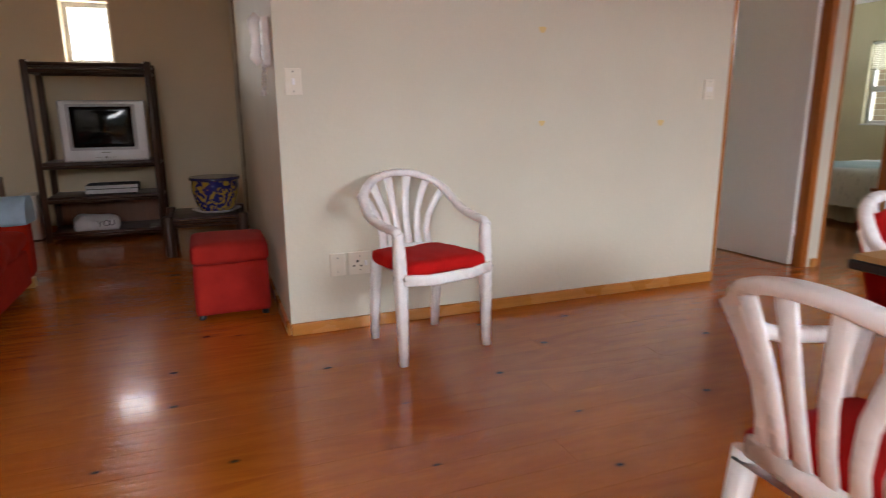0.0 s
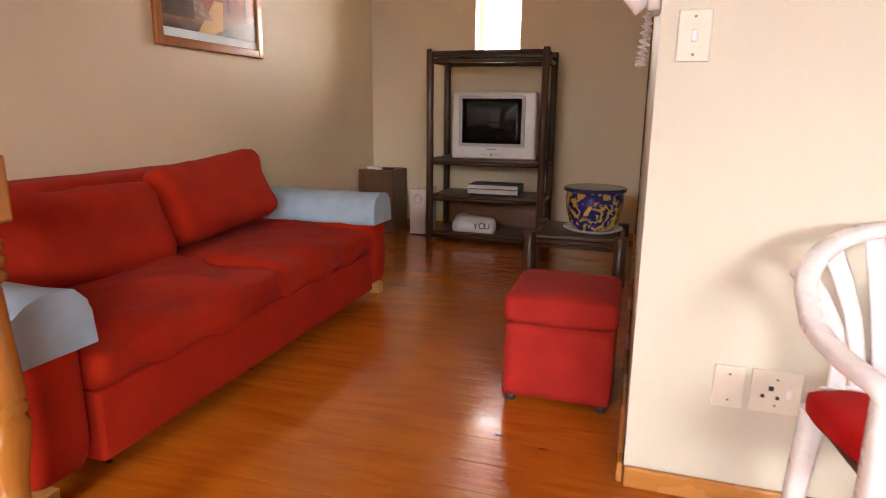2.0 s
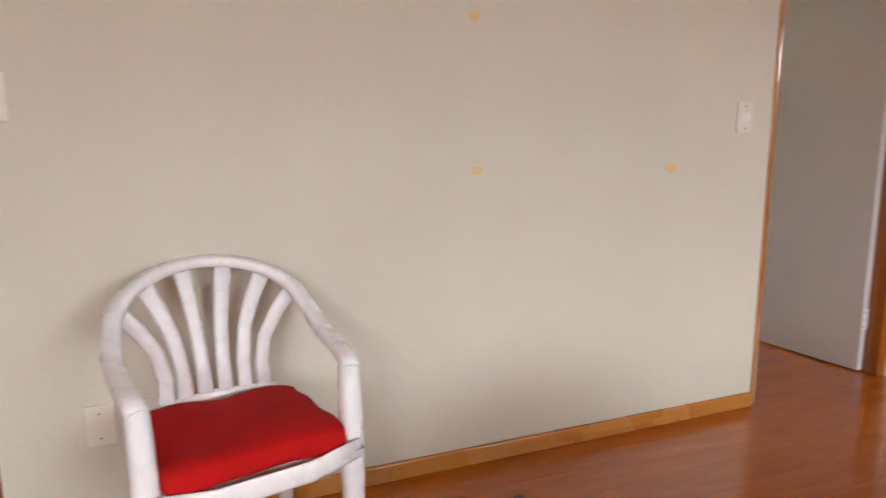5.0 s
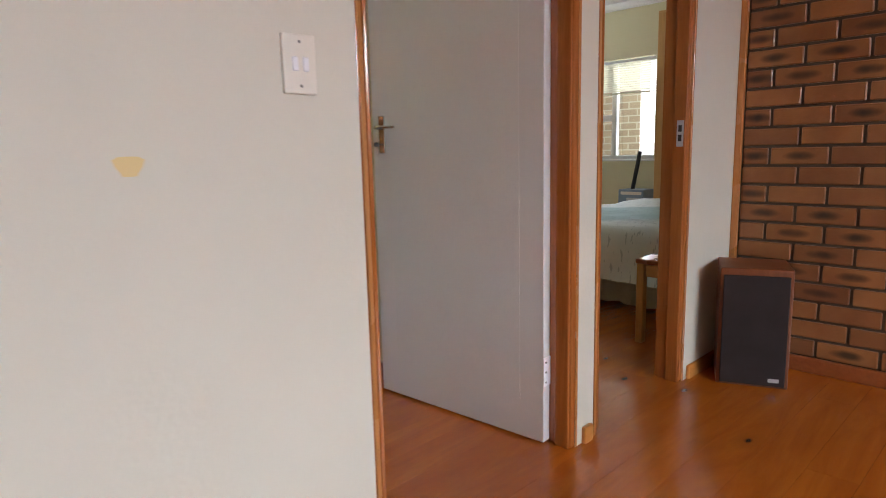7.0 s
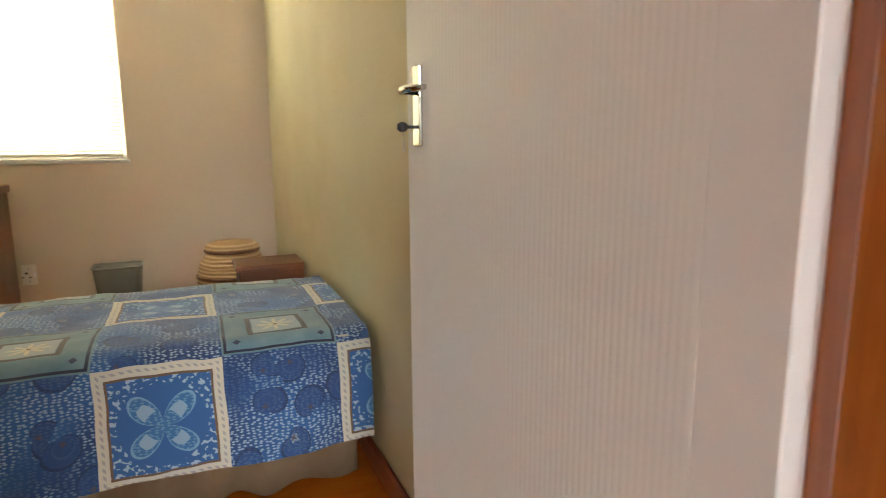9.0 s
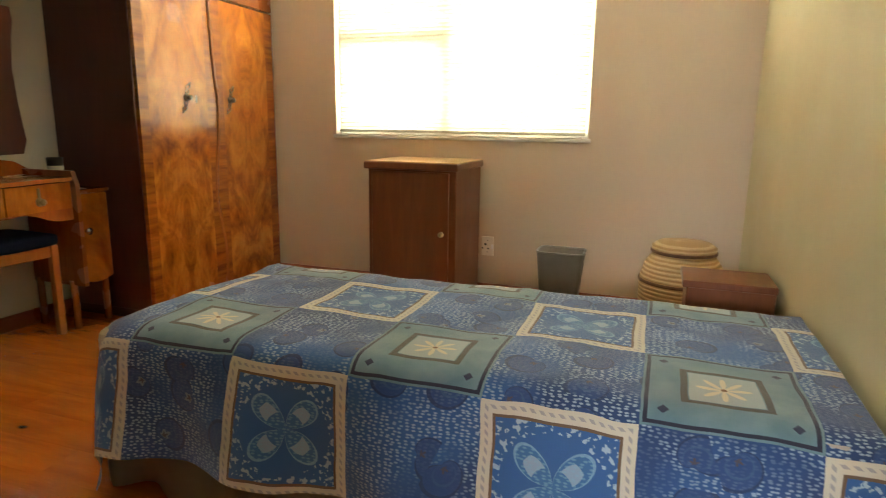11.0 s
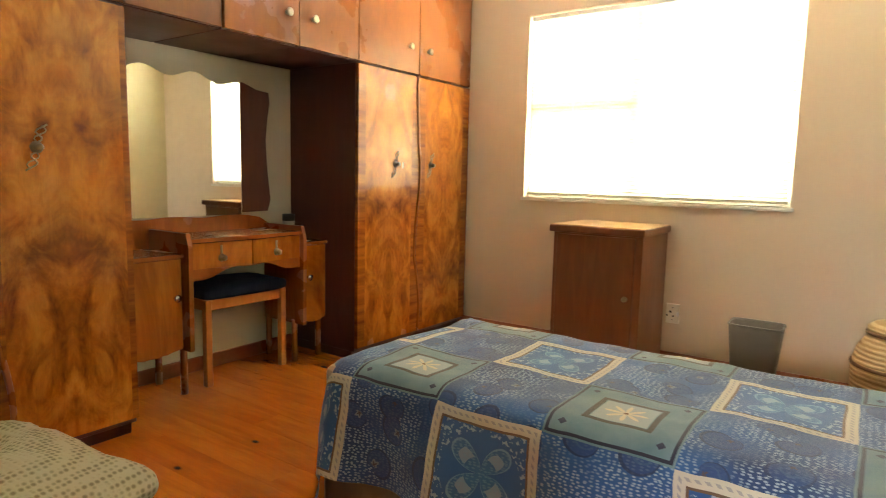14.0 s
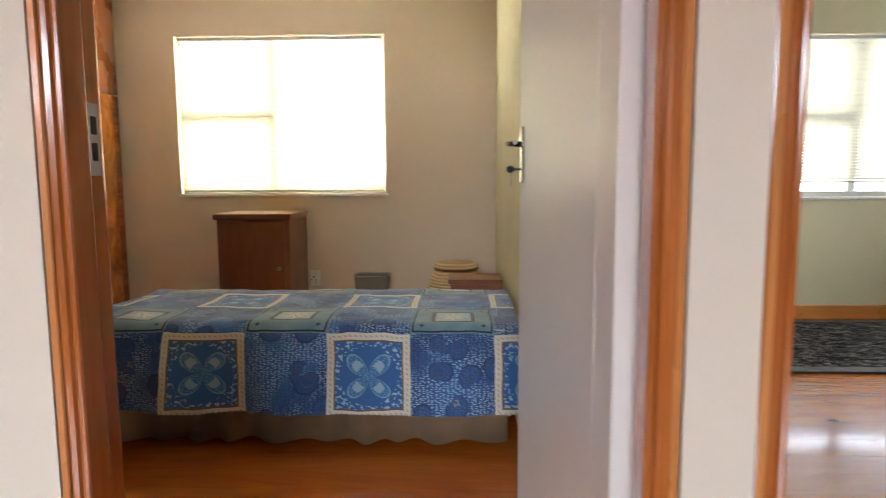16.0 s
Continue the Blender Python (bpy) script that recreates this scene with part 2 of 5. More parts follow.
_d = MAT_RUG.noise(MAT_RUG.coords((6, 22, 1), False), 1.4, 5, 0.6, 2.5)
MAT_RUG.color(MAT_RUG.ramp(_d, [(0.5, (0.008, 0.008, 0.010)), (0.6, (0.22, 0.21, 0.19)), (0.68, (0.012, 0.012, 0.012))]))
MAT_RUG.bsdf.inputs["Specular IOR Level"].default_value = 0.08
MAT_RUG = MAT_RUG.mat
MORTAR = paint("brick_mortar", (0.085, 0.065, 0.05), 0.9, 0.5, 90)


def brick_material():
    n = Nodes("glazed_face_brick", 0.32)
    v = n.coords()
    c = n.ramp(n.noise(v, 5, 5), [(0.3, (0.25, 0.095, 0.034)), (0.7, (0.40, 0.175, 0.06))])
    info = n.node("ObjectInfo")
    c = n.mix(n.m("MULTIPLY", info.outputs["Random"], 0.5), c, (0.12, 0.045, 0.025))
    # burnt flash in the middle of some of the bricks
    t = n.node("TexCoord")
    s = n.node("SeparateXYZ")
    n.put(s.inputs[0], t.outputs["Object"])
    r = n.m("ADD", n.m("POWER", n.m("MULTIPLY", s.outputs[1], 11.5), 2.0), n.m("POWER", n.m("MULTIPLY", s.outputs[2], 38.0), 2.0))
    flash = n.ramp(n.m("ADD", r, n.m("MULTIPLY", n.noise(v, 14, 3), 0.7)), [(0.30, 1.0), (1.15, 0.0)])
    flash = n.m("MULTIPLY", flash, n.m("GREATER_THAN", n.m("FRACT", n.m("MULTIPLY", info.outputs["Random"], 7.3)), 0.45))
    n.color(n.mix(n.m("MULTIPLY", flash, 0.9), c, (0.016, 0.010, 0.009)))
    n.bump(n.noise(v, 60, 4), 0.35, 0.004)
    return n.mat


BRICK = brick_material()


def slat_material():
    n = Nodes("cream_blind_slat", 0.4)
    n.color((0.55, 0.52, 0.42))
    tr = n.node("BsdfTranslucent")
    tr.inputs[0].default_value = (0.82, 0.79, 0.62, 1)
    mix = n.node("MixShader")
    mix.inputs[0].default_value = 0.05
    n.tree.links.new(n.bsdf.outputs[0], mix.inputs[1])
    n.tree.links.new(tr.outputs[0], mix.inputs[2])
    n.tree.links.new(mix.outputs[0], n.tree.nodes["Material Output"].inputs[0])
    return n.mat


SLAT = slat_material()


def glass_material():
    n = Nodes("window_glass", 0.02)
    n.color((0.98, 0.98, 0.98))
    n.bsdf.inputs["Transmission Weight"].default_value = 1.0
    n.bsdf.inputs["IOR"].default_value = 1.1
    return n.mat


GLASS = glass_material()


def ribbed_door():
    n = Nodes("ribbed_white_door_skin", 0.36)
    n.color((0.67, 0.68, 0.665))
    w = n.node("TexWave")
    w.bands_direction = "Y"
    w.inputs["Scale"].default_value = 26.0
    n.put(w.inputs["Vector"], n.coords(shift=False))
    n.bump(w.outputs["Fac"], 0.22, 0.0015)
    return n.mat


RIBBED = ribbed_door()


def patchwork():
    """Bedspread: squares 0.31 m wide, framed flower squares, teal squares and paisley between them."""
    n = Nodes("blue_patchwork_cotton", 0.8)
    uv = n.coords(shift=False, uv=True)
    s = n.node("SeparateXYZ")
    n.put(s.inputs[0], uv)
    u, v = n.m("MULTIPLY", s.outputs[0], 1 / 0.311), n.m("MULTIPLY", s.outputs[1], 1 / 0.311)
    wob = n.m("MULTIPLY", n.m("SUBTRACT", n.noise(uv, 5, 2), 0.5), 0.06)
    u, v = n.m("ADD", u, wob), n.m("ADD", v, wob)
    fu, fv = n.m("SUBTRACT", n.m("FRACT", u), 0.5), n.m("SUBTRACT", n.m("FRACT", v), 0.5)
    ou = n.m("GREATER_THAN", n.m("FRACT", n.m("MULTIPLY", u, 0.5)), 0.5)
    ov = n.m("GREATER_THAN", n.m("FRACT", n.m("MULTIPLY", v, 0.5)), 0.5)
    framed = n.m("MULTIPLY", ou, ov)
    teal = n.m("MULTIPLY", n.m("SUBTRACT", 1.0, ou), n.m("SUBTRACT", 1.0, ov))
    au, av = n.m("ABSOLUTE", fu), n.m("ABSOLUTE", fv)
    d = n.m("MAXIMUM", au, av)
    r = n.m("SQRT", n.m("ADD", n.m("MULTIPLY", fu, fu), n.m("MULTIPLY", fv, fv)))
    ang = n.m("ARCTAN2", fv, fu)
    navy, blue, pale, cream = (0.016, 0.055, 0.18), (0.030, 0.125, 0.36), (0.35, 0.48, 0.58), (0.62, 0.60, 0.50)
    dots, dcol = n.voronoi(n.coords((0.5, 1.0, 1.0), False, True), 135.0, 0.6)
    dot = n.ramp(dots, [(0.24, 1.0), (0.34, 0.0)])
    # paisley ground
    vo = n.node("TexVoronoi")
    vo.voronoi_dimensions = "2D"
    n.put(vo.inputs["Vector"], uv)
    vo.inputs["Scale"].default_value, vo.inputs["Randomness"].default_value = 7.2, 0.8
    away = n.node("VectorMath")
    away.operation = "SUBTRACT"
    n.put(away.inputs[0], uv), n.put(away.inputs[1], vo.outputs["Position"])
    q = n.node("SeparateXYZ")
    n.put(q.inputs[0], away.outputs[0])
    hue = n.node("SeparateColor")
    n.put(hue.inputs[0], vo.outputs["Color"])
    rad = n.m("SQRT", n.m("ADD", n.m("MULTIPLY", q.outputs[0], q.outputs[0]), n.m("MULTIPLY", q.outputs[1], q.outputs[1])))
    turn = n.m("ADD", n.m("ADD", n.m("ARCTAN2", q.outputs[1], q.outputs[0]), n.m("MULTIPLY", hue.outputs[0], 6.28)), n.m("MULTIPLY", rad, 16.0))
    drop = n.m("DIVIDE", rad, n.m("ADD", 0.037, n.m("MULTIPLY", n.m("COSINE", turn), 0.029)))

    def between(x, a, b):
        return n.m("MULTIPLY", n.m("GREATER_THAN", x, a), n.m("LESS_THAN", x, b))
    g = n.mix(n.m("MULTIPLY", dot, n.ramp(n.noise(uv, 7, 2), [(0.40, 0.10), (0.55, 0.8)])), n.ramp(n.noise(uv, 3, 3), [(0.4, navy), (0.62, blue)]), (0.40, 0.53, 0.68))
    inside = n.m("LESS_THAN", drop, 1.0)
    g = n.mix(n.m("MULTIPLY", inside, 0.85), g, (0.022, 0.07, 0.22))
    g = n.mix(n.m("MULTIPLY", between(drop, 0.88, 1.0), 0.5), g, (0.008, 0.018, 0.06))
    g = n.mix(n.m("MULTIPLY", between(drop, 0.50, 0.58), 0.6), g, (0.05, 0.12, 0.26))
    petals = n.m("ADD", drop, n.m("MULTIPLY", n.m("COSINE", n.m("MULTIPLY", n.m("ARCTAN2", q.outputs[1], q.outputs[0]), 6.0)), 0.06))
    g = n.mix(n.m("MULTIPLY", between(petals, 0.14, 0.26), n.m("MULTIPLY", n.m("GREATER_THAN", hue.outputs[1], 0.6), 0.6)), g, (0.34, 0.42, 0.46))
    g = n.mix(n.m("MULTIPLY", n.m("LESS_THAN", petals, 0.14), 0.8), g, (0.10, 0.07, 0.07))
    # framed flower square
    petal = n.m("SUBTRACT", n.m("MULTIPLY", n.m("ABSOLUTE", n.m("SINE", n.m("MULTIPLY", ang, 2.0))), 0.34), r)
    f = n.mix(n.m("GREATER_THAN", petal, 0.0), blue, (0.045, 0.17, 0.40))
    edge = n.m("MULTIPLY", n.m("GREATER_THAN", petal, 0.0), n.m("LESS_THAN", petal, 0.022))
    f = n.mix(n.m("MULTIPLY", edge, 0.7), f, (0.25, 0.45, 0.62))
    eye = n.m("MULTIPLY", n.m("LESS_THAN", n.m("ABSOLUTE", n.m("SUBTRACT", r, 0.19)), 0.05), n.m("GREATER_THAN", petal, 0.085))
    f = n.mix(n.m("MULTIPLY", eye, 0.8), f, pale)
    f = n.mix(n.m("MULTIPLY", n.m("MULTIPLY", n.m("GREATER_THAN", petal, 0.0), dot), 0.45), f, (0.25, 0.48, 0.62))
    sprig = n.m("MULTIPLY", n.m("GREATER_THAN", r, 0.35), n.m("GREATER_THAN", n.noise(uv, 75, 2), 0.56))
    f = n.mix(n.m("MULTIPLY", sprig, 0.8), f, (0.45, 0.60, 0.70))
    dash = n.m("MULTIPLY", n.m("GREATER_THAN", n.m("FRACT", n.m("MULTIPLY", n.m("ADD", n.m("ADD", fu, fv), 2.0), 16.0)), 0.5), n.m("LESS_THAN", n.m("ABSOLUTE", n.m("SUBTRACT", d, 0.458)), 0.012))
    fr = n.mix(n.m("MULTIPLY", dash, 0.6), cream, (0.22, 0.24, 0.30))
    f = n.mix(n.m("GREATER_THAN", d, 0.412), f, fr)
    f = n.mix(n.m("LESS_THAN", n.m("ABSOLUTE", n.m("SUBTRACT", d, 0.405)), 0.010), f, (0.16, 0.10, 0.06))
    # teal square
    t = n.ramp(n.noise(uv, 12, 4), [(0.35, (0.10, 0.21, 0.27)), (0.7, (0.19, 0.30, 0.34))])
    t = n.mix(n.m("LESS_THAN", n.m("ABSOLUTE", n.m("SUBTRACT", d, 0.47)), 0.013), t, (0.015, 0.02, 0.05))
    t = n.mix(n.m("LESS_THAN", n.m("ABSOLUTE", n.m("SUBTRACT", d, 0.245)), 0.022), t, (0.06, 0.055, 0.05))
    star = n.m("GREATER_THAN", n.m("MULTIPLY", n.m("ADD", n.m("COSINE", n.m("MULTIPLY", ang, 8.0)), 1.3), 0.075), r)
    inner = n.mix(star, (0.36, 0.45, 0.47), (0.66, 0.62, 0.46))
    t = n.mix(n.m("LESS_THAN", d, 0.215), t, inner)
    t = n.mix(n.m("LESS_THAN", r, 0.02), t, (0.18, 0.09, 0.03))
    t = n.mix(n.m("LESS_THAN", n.m("ADD", n.m("ABSOLUTE", n.m("SUBTRACT", au, 0.37)), n.m("ABSOLUTE", n.m("SUBTRACT", av, 0.37))), 0.035), t, (0.02, 0.03, 0.08))
    c = n.mix(framed, g, f)
    n.color(n.mix(teal, c, t))
    n.bsdf.inputs["Sheen Weight"].default_value = 0.3
    n.bump(n.m("ADD", n.noise(uv, 500, 2), n.m("MULTIPLY", n.noise(uv, 10, 4), 3.0)), 0.3, 0.004)
    return n.mat


QUILT = patchwork()


def pale_spread():
    n = Nodes("pale_blue_spread", 0.75)
    uv = n.coords((1, 1, 1), False, True)
    w = n.node("TexWave")
    w.bands_direction = "DIAGONAL"
    w.inputs["Scale"].default_value, w.inputs["Distortion"].default_value = 0.22, 2.0
    n.put(w.inputs["Vector"], uv)
    leaf = n.m("GREATER_THAN", n.noise(n.coords((9, 30, 1), False, True), 1.5, 3), 0.62)
    c = n.ramp(w.outputs["Fac"], [(0.35, (0.68, 0.74, 0.76)), (0.6, (0.34, 0.49, 0.54))])
    n.color(n.mix(n.m("MULTIPLY", leaf, 0.5), c, (0.20, 0.28, 0.33)))
    n.bump(n.noise(uv, 6, 4), 0.4, 0.02)
    return n.mat


SPREAD = pale_spread()


def pillow_cloth():
    n = Nodes("sage_diamond_cloth", 0.85)
    uv = n.coords((1, 1, 1), False)
    d, c = n.voronoi(uv, 70, 0.25, False)
    n.color(n.ramp(d, [(0.2, (0.22, 0.20, 0.13)), (0.5, (0.46, 0.44, 0.32))]))
    n.bump(d, 0.4, 0.004)
    return n.mat


PILLOW = pillow_cloth()


def pot_glaze():
    n = Nodes("blue_gold_glaze", 0.12, coat=0.5)
    v = n.coords(shift=False)
    nz = n.noise(v, 13, 3, 0.5, 2.2)
    d, c = n.voronoi(v, 14, 0.8, False)
    g = n.mix(n.ramp(nz, [(0.50, 0.0), (0.53, 1.0)]), (0.012, 0.018, 0.16), (0.52, 0.36, 0.06))
    n.color(n.mix(n.m("LESS_THAN", d, 0.16), g, (0.55, 0.42, 0.12)))
    return n.mat


POTGLAZE = pot_glaze()


def sunset():
    """Painted print: an orange sky over a hut, palms and a bright river, from the sheet's own coordinates."""
    n = Nodes("sunset_print", 0.22)
    t = n.node("TexCoord")
    s = n.node("SeparateXYZ")
    n.put(s.inputs[0], t.outputs["UV"])
    u, v = s.outputs[0], s.outputs[1]
    nz = n.noise(t.outputs["UV"], 7, 5)
    w = n.m("ADD", v, n.m("MULTIPLY", n.m("SUBTRACT", nz, 0.5), 0.25))
    c = n.ramp(w, [(0.0, (0.07, 0.04, 0.03)), (0.18, (0.30, 0.14, 0.06)), (0.42, (0.33, 0.07, 0.03)), (0.55, (0.62, 0.18, 0.03)), (0.75, (0.68, 0.36, 0.07)), (1.0, (0.30, 0.15, 0.04))])
    riv = n.m("LESS_THAN", n.m("ABSOLUTE", n.m("SUBTRACT", n.m("ADD", u, n.m("MULTIPLY", v, -0.25)), 0.47)), n.m("SUBTRACT", 0.13, n.m("MULTIPLY", v, 0.2)))
    c = n.mix(n.m("MULTIPLY", n.m("MULTIPLY", riv, n.m("LESS_THAN", v, 0.42)), 0.8), c, (0.75, 0.42, 0.08))
    ridge = n.m("SUBTRACT", 0.66, n.m("MULTIPLY", n.m("MAXIMUM", n.m("SUBTRACT", u, 0.24), 0.0), 1.9))
    hut = n.m("MULTIPLY", n.m("LESS_THAN", v, ridge), n.m("GREATER_THAN", v, 0.16))
    c = n.mix(n.m("MULTIPLY", hut, 0.85), c, n.ramp(n.noise(t.outputs["UV"], 12, 4), [(0.4, (0.20, 0.10, 0.05)), (0.65, (0.46, 0.27, 0.14))]))
    wall = n.m("MULTIPLY", n.m("MULTIPLY", n.m("LESS_THAN", v, n.m("ADD", 0.36, n.m("MULTIPLY", nz, 0.08))), n.m("LESS_THAN", u, 0.31)), n.m("GREATER_THAN", v, 0.14))
    c = n.mix(n.m("MULTIPLY", wall, 0.85), c, (0.06, 0.035, 0.02))
    bank = n.m("LESS_THAN", n.m("ADD", v, n.m("MULTIPLY", nz, 0.12)), n.m("SUBTRACT", n.m("MULTIPLY", u, 0.5), 0.18))
    c = n.mix(n.m("MULTIPLY", bank, 0.8), c, (0.07, 0.05, 0.025))
    for px, py in ((0.68, 0.72), (0.88, 0.68)):
        dx, dy = n.m("SUBTRACT", u, px), n.m("SUBTRACT", v, py)
        dist = n.m("SQRT", n.m("ADD", n.m("MULTIPLY", dx, dx), n.m("MULTIPLY", dy, dy)))
        crown = n.m("LESS_THAN", dist, n.m("ADD", 0.03, n.m("MULTIPLY", n.noise(t.outputs["UV"], 22, 3), 0.17)))
        trunk = n.m("MULTIPLY", n.m("LESS_THAN", n.m("ABSOLUTE", dx), 0.012), n.m("LESS_THAN", dy, 0.0))
        c = n.mix(n.m("MULTIPLY", n.m("MAXIMUM", crown, n.m("MULTIPLY", trunk, n.m("GREATER_THAN", v, 0.3))), 0.8), c, (0.06, 0.055, 0.03))
    n.color(c)
    return n.mat


SUNSET = sunset()
MOUNT = plain("pale_mount_card", (0.62, 0.70, 0.72), 0.4)


# ---- building helpers ----
def box(bm, x0, x1, y0, y1, z0, z1, bevel=0.0, seg=2):
    r = bmesh.ops.create_cube(bm, size=1.0)
    vs = r["verts"]
    for v in vs:
        v.co = Vector((x0 + (v.co.x + 0.5) * (x1 - x0), y0 + (v.co.y + 0.5) * (y1 - y0), z0 + (v.co.z + 0.5) * (z1 - z0)))
    if bevel:
        es = list({e for v in vs for e in v.link_edges})
        bmesh.ops.bevel(bm, geom=es, offset=bevel, segments=seg, affect="EDGES", profile=0.5)
    return bm


def lathe(bm, cx, cy, profile, seg=24, a0=0.0, a1=360.0):
    rings = []
    for r, z in profile:
        rings.append([bm.verts.new((cx + r * math.cos(radians(360 * i / seg)), cy + r * math.sin(radians(360 * i / seg)), z)) for i in range(seg)])
    for a, b in zip(rings, rings[1:]):
        for i in range(seg):
            f = bm.faces.new((a[i], a[(i + 1) % seg], b[(i + 1) % seg], b[i]))
            f.smooth = True
    bm.faces.new(list(reversed(rings[0])))
    bm.faces.new(rings[-1])
    return bm


def sweep(bm, pts, w, h=None, seg=10, up=(0, 0, 1), closed=False):
    """A rounded bar along pts, w across and h thick; w and h may be lists."""
    pts = [Vector(p) for p in pts]
    rings = []
    for i, p in enumerate(pts):
        d = (pts[min(i + 1, len(pts) - 1)] - pts[max(i - 1, 0)]).normalized()
        side = d.cross(Vector(up))
        side = side.normalized() if side.length > 1e-4 else Vector((1, 0, 0))
        top = side.cross(d).normalized()
        ww = w[i] if isinstance(w, (list, tuple)) else w
        hh = ww if h is None else (h[i] if isinstance(h, (list, tuple)) else h)
        ring = []
        for k in range(seg):
            a = 2 * math.pi * k / seg
            ca, sa = math.cos(a), math.sin(a)
            ca, sa = math.copysign(abs(ca) ** 0.7, ca), math.copysign(abs(sa) ** 0.7, sa)
            ring.append(bm.verts.new(p + side * ca * ww / 2 + top * sa * hh / 2))
        rings.append(ring)
    for a, b in zip(rings, rings[1:]):
        for i in range(seg):
            f = bm.faces.new((a[i], a[(i + 1) % seg], b[(i + 1) % seg], b[i]))
            f.smooth = True
    bm.faces.new(list(reversed(rings[0]))), bm.faces.new(rings[-1])
    return bm


def prism(bm, pts, axis, d0, d1):
    """A flat outline (pairs) made d0 to d1 thick along an axis; the pairs are the two other axes in order."""
    def at(p, d):
        return {"x": (d, p[0], p[1]), "y": (p[0], d, p[1]), "z": (p[0], p[1], d)}[axis]
    a = [bm.verts.new(at(p, d0)) for p in pts]
    b = [bm.verts.new(at(p, d1)) for p in pts]
    bm.faces.new(a), bm.faces.new(list(reversed(b)))
    for i in range(len(pts)):
        j = (i + 1) % len(pts)
        bm.faces.new((a[j], a[i], b[i], b[j]))
    bmesh.ops.recalc_face_normals(bm, faces=bm.faces)
    return bm


def cushion(bm, x0, x1, y0, y1, z0, z1, puff=0.05, wrinkle=0.008, n=14, seed=0.0, pinch=0.6):
    """A stuffed block with rounded edges and soft dents."""
    cx, cy, cz = (x0 + x1) / 2, (y0 + y1) / 2, (z0 + z1) / 2
    sx, sy, sz = (x1 - x0) / 2, (y1 - y0) / 2, (z1 - z0) / 2
    bmesh.ops.create_cube(bm, size=2.0)
    bmesh.ops.subdivide_edges(bm, edges=bm.edges[:], cuts=n, use_grid_fill=True)
    rr = min(sx, sy, sz) * pinch
    for v in bm.verts:
        p = Vector((v.co.x * sx, v.co.y * sy, v.co.z * sz))
        q = Vector((max(-sx + rr, min(sx - rr, p.x)), max(-sy + rr, min(sy - rr, p.y)), max(-sz + rr, min(sz - rr, p.z))))
        d = p - q
        if d.length > 1e-6:
            p = q + d.normalized() * rr
        u, w, h = v.co.x, v.co.y, v.co.z
        mid = (1 - u * u) * (1 - w * w)
        p.z += h * puff * mid
        k = noise.noise(Vector((p.x * 5 + seed, p.y * 5, p.z * 5)))
        k2 = noise.noise(Vector((p.x * 14 + seed, p.y * 11, p.z * 12)))
        p += Vector((u, w, h)) * (k * wrinkle + k2 * wrinkle * 0.5)
        v.co = p + Vector((cx, cy, cz))
    for f in bm.faces:
        f.smooth = True
    return bm


def top_matrix(ob):
    while ob.parent:
        ob = ob.parent
    return ob.matrix_basis


def part(name, bm, material, parent, label="", local=False):
    if not local and parent is not None:
        bm.transform(top_matrix(parent).inverted())
    me = bpy.data.meshes.new(name)
    bm.to_mesh(me)
    bm.free()
    me.materials.append(material)
    ob = new(name, me)
    ob.parent = parent
    if label:
        tagged(ob, label)
    return ob


def thing(name, label, category, x=0.0, y=0.0, z=0.0, rz=0.0, group="", kind=""):
    ob = new(name)
    ob.empty_display_size = 0.1
    ob.matrix_basis = pose(x, y, z, 0, 0, rz)
    return tagged(ob, label, category, group, kind)


def structure(name, bm, material, label="", category=""):
    return tagged(part(name, bm, material, None), label, category, kind="structure")


B = bmesh.new

# ---- the large structure ----
H = 2.42
NY, NA = 3.69, 3.54   # inner faces of the north wall: bedrooms, alcove
WX = -2.34            # sofa wall
EX = 7.6              # far bedroom's east wall
BX = 4.75             # brick wall


def wall_y(name, x0, x1, y0, y1, holes, material, z1=H):
    """A wall along x with openings (xa, xb, za, zb)."""
    bm = B()
    x = x0
    for xa, xb, za, zb in sorted(holes):
        if xa > x:
            box(bm, x, xa, y0, y1, 0, z1)
        if za > 0:
            box(bm, xa, xb, y0, y1, 0, za)
        if zb < z1:
            box(bm, xa, xb, y0, y1, zb, z1)
        x = xb
    if x1 > x:
        box(bm, x, x1, y0, y1, 0, z1)
    return structure(name, bm, material, "painted plaster wall", "wall")


DOOR1 = (2.615, 3.47)
DOOR2 = (3.566, 4.277)
wall_y("wall_hall", 0, BX, 0, 0.11, [(*DOOR1, 0, 2.07), (*DOOR2, 0, 2.07)], WALL)
wall_y("wall_north_alcove", WX, 0.0, NA, NA + 0.22, [(-1.4, -1.015, 1.50, 2.03)], WALL_WARM)
wall_y("wall_north_bedroom", 0.11, 3.42, NY, NY + 0.22, [(1.085, 2.615, 0.93, 2.07)], WALL_BED)
wall_y("wall_north_far", 3.53, EX, NY, NY + 0.22, [(5.5, 6.7, 0.89, 2.03)], WALL_GREEN)
structure("wall_alcove_side", box(B(), 0, 0.11, 0.11, NY + 0.22, 0, H), WALL, "painted plaster wall between alcove and bedroom", "wall")
structure("wall_between_bedrooms", box(B(), 3.42, 3.53, 0.11, NY + 0.22, 0, H), WALL_GREEN, "pale olive painted wall", "wall")
structure("wall_sofa", box(B(), WX - 0.2, WX, -5.2, NA + 0.22, 0, H), WALL_WARM, "cream painted wall behind the sofa", "wall")
wall_y("wall_south", WX, BX, -5.2, -5.0, [(1.5, 3.7, 0.9, 2.2), (-1.8, -0.6, 0.9, 2.2)], WALL)
bm = B()
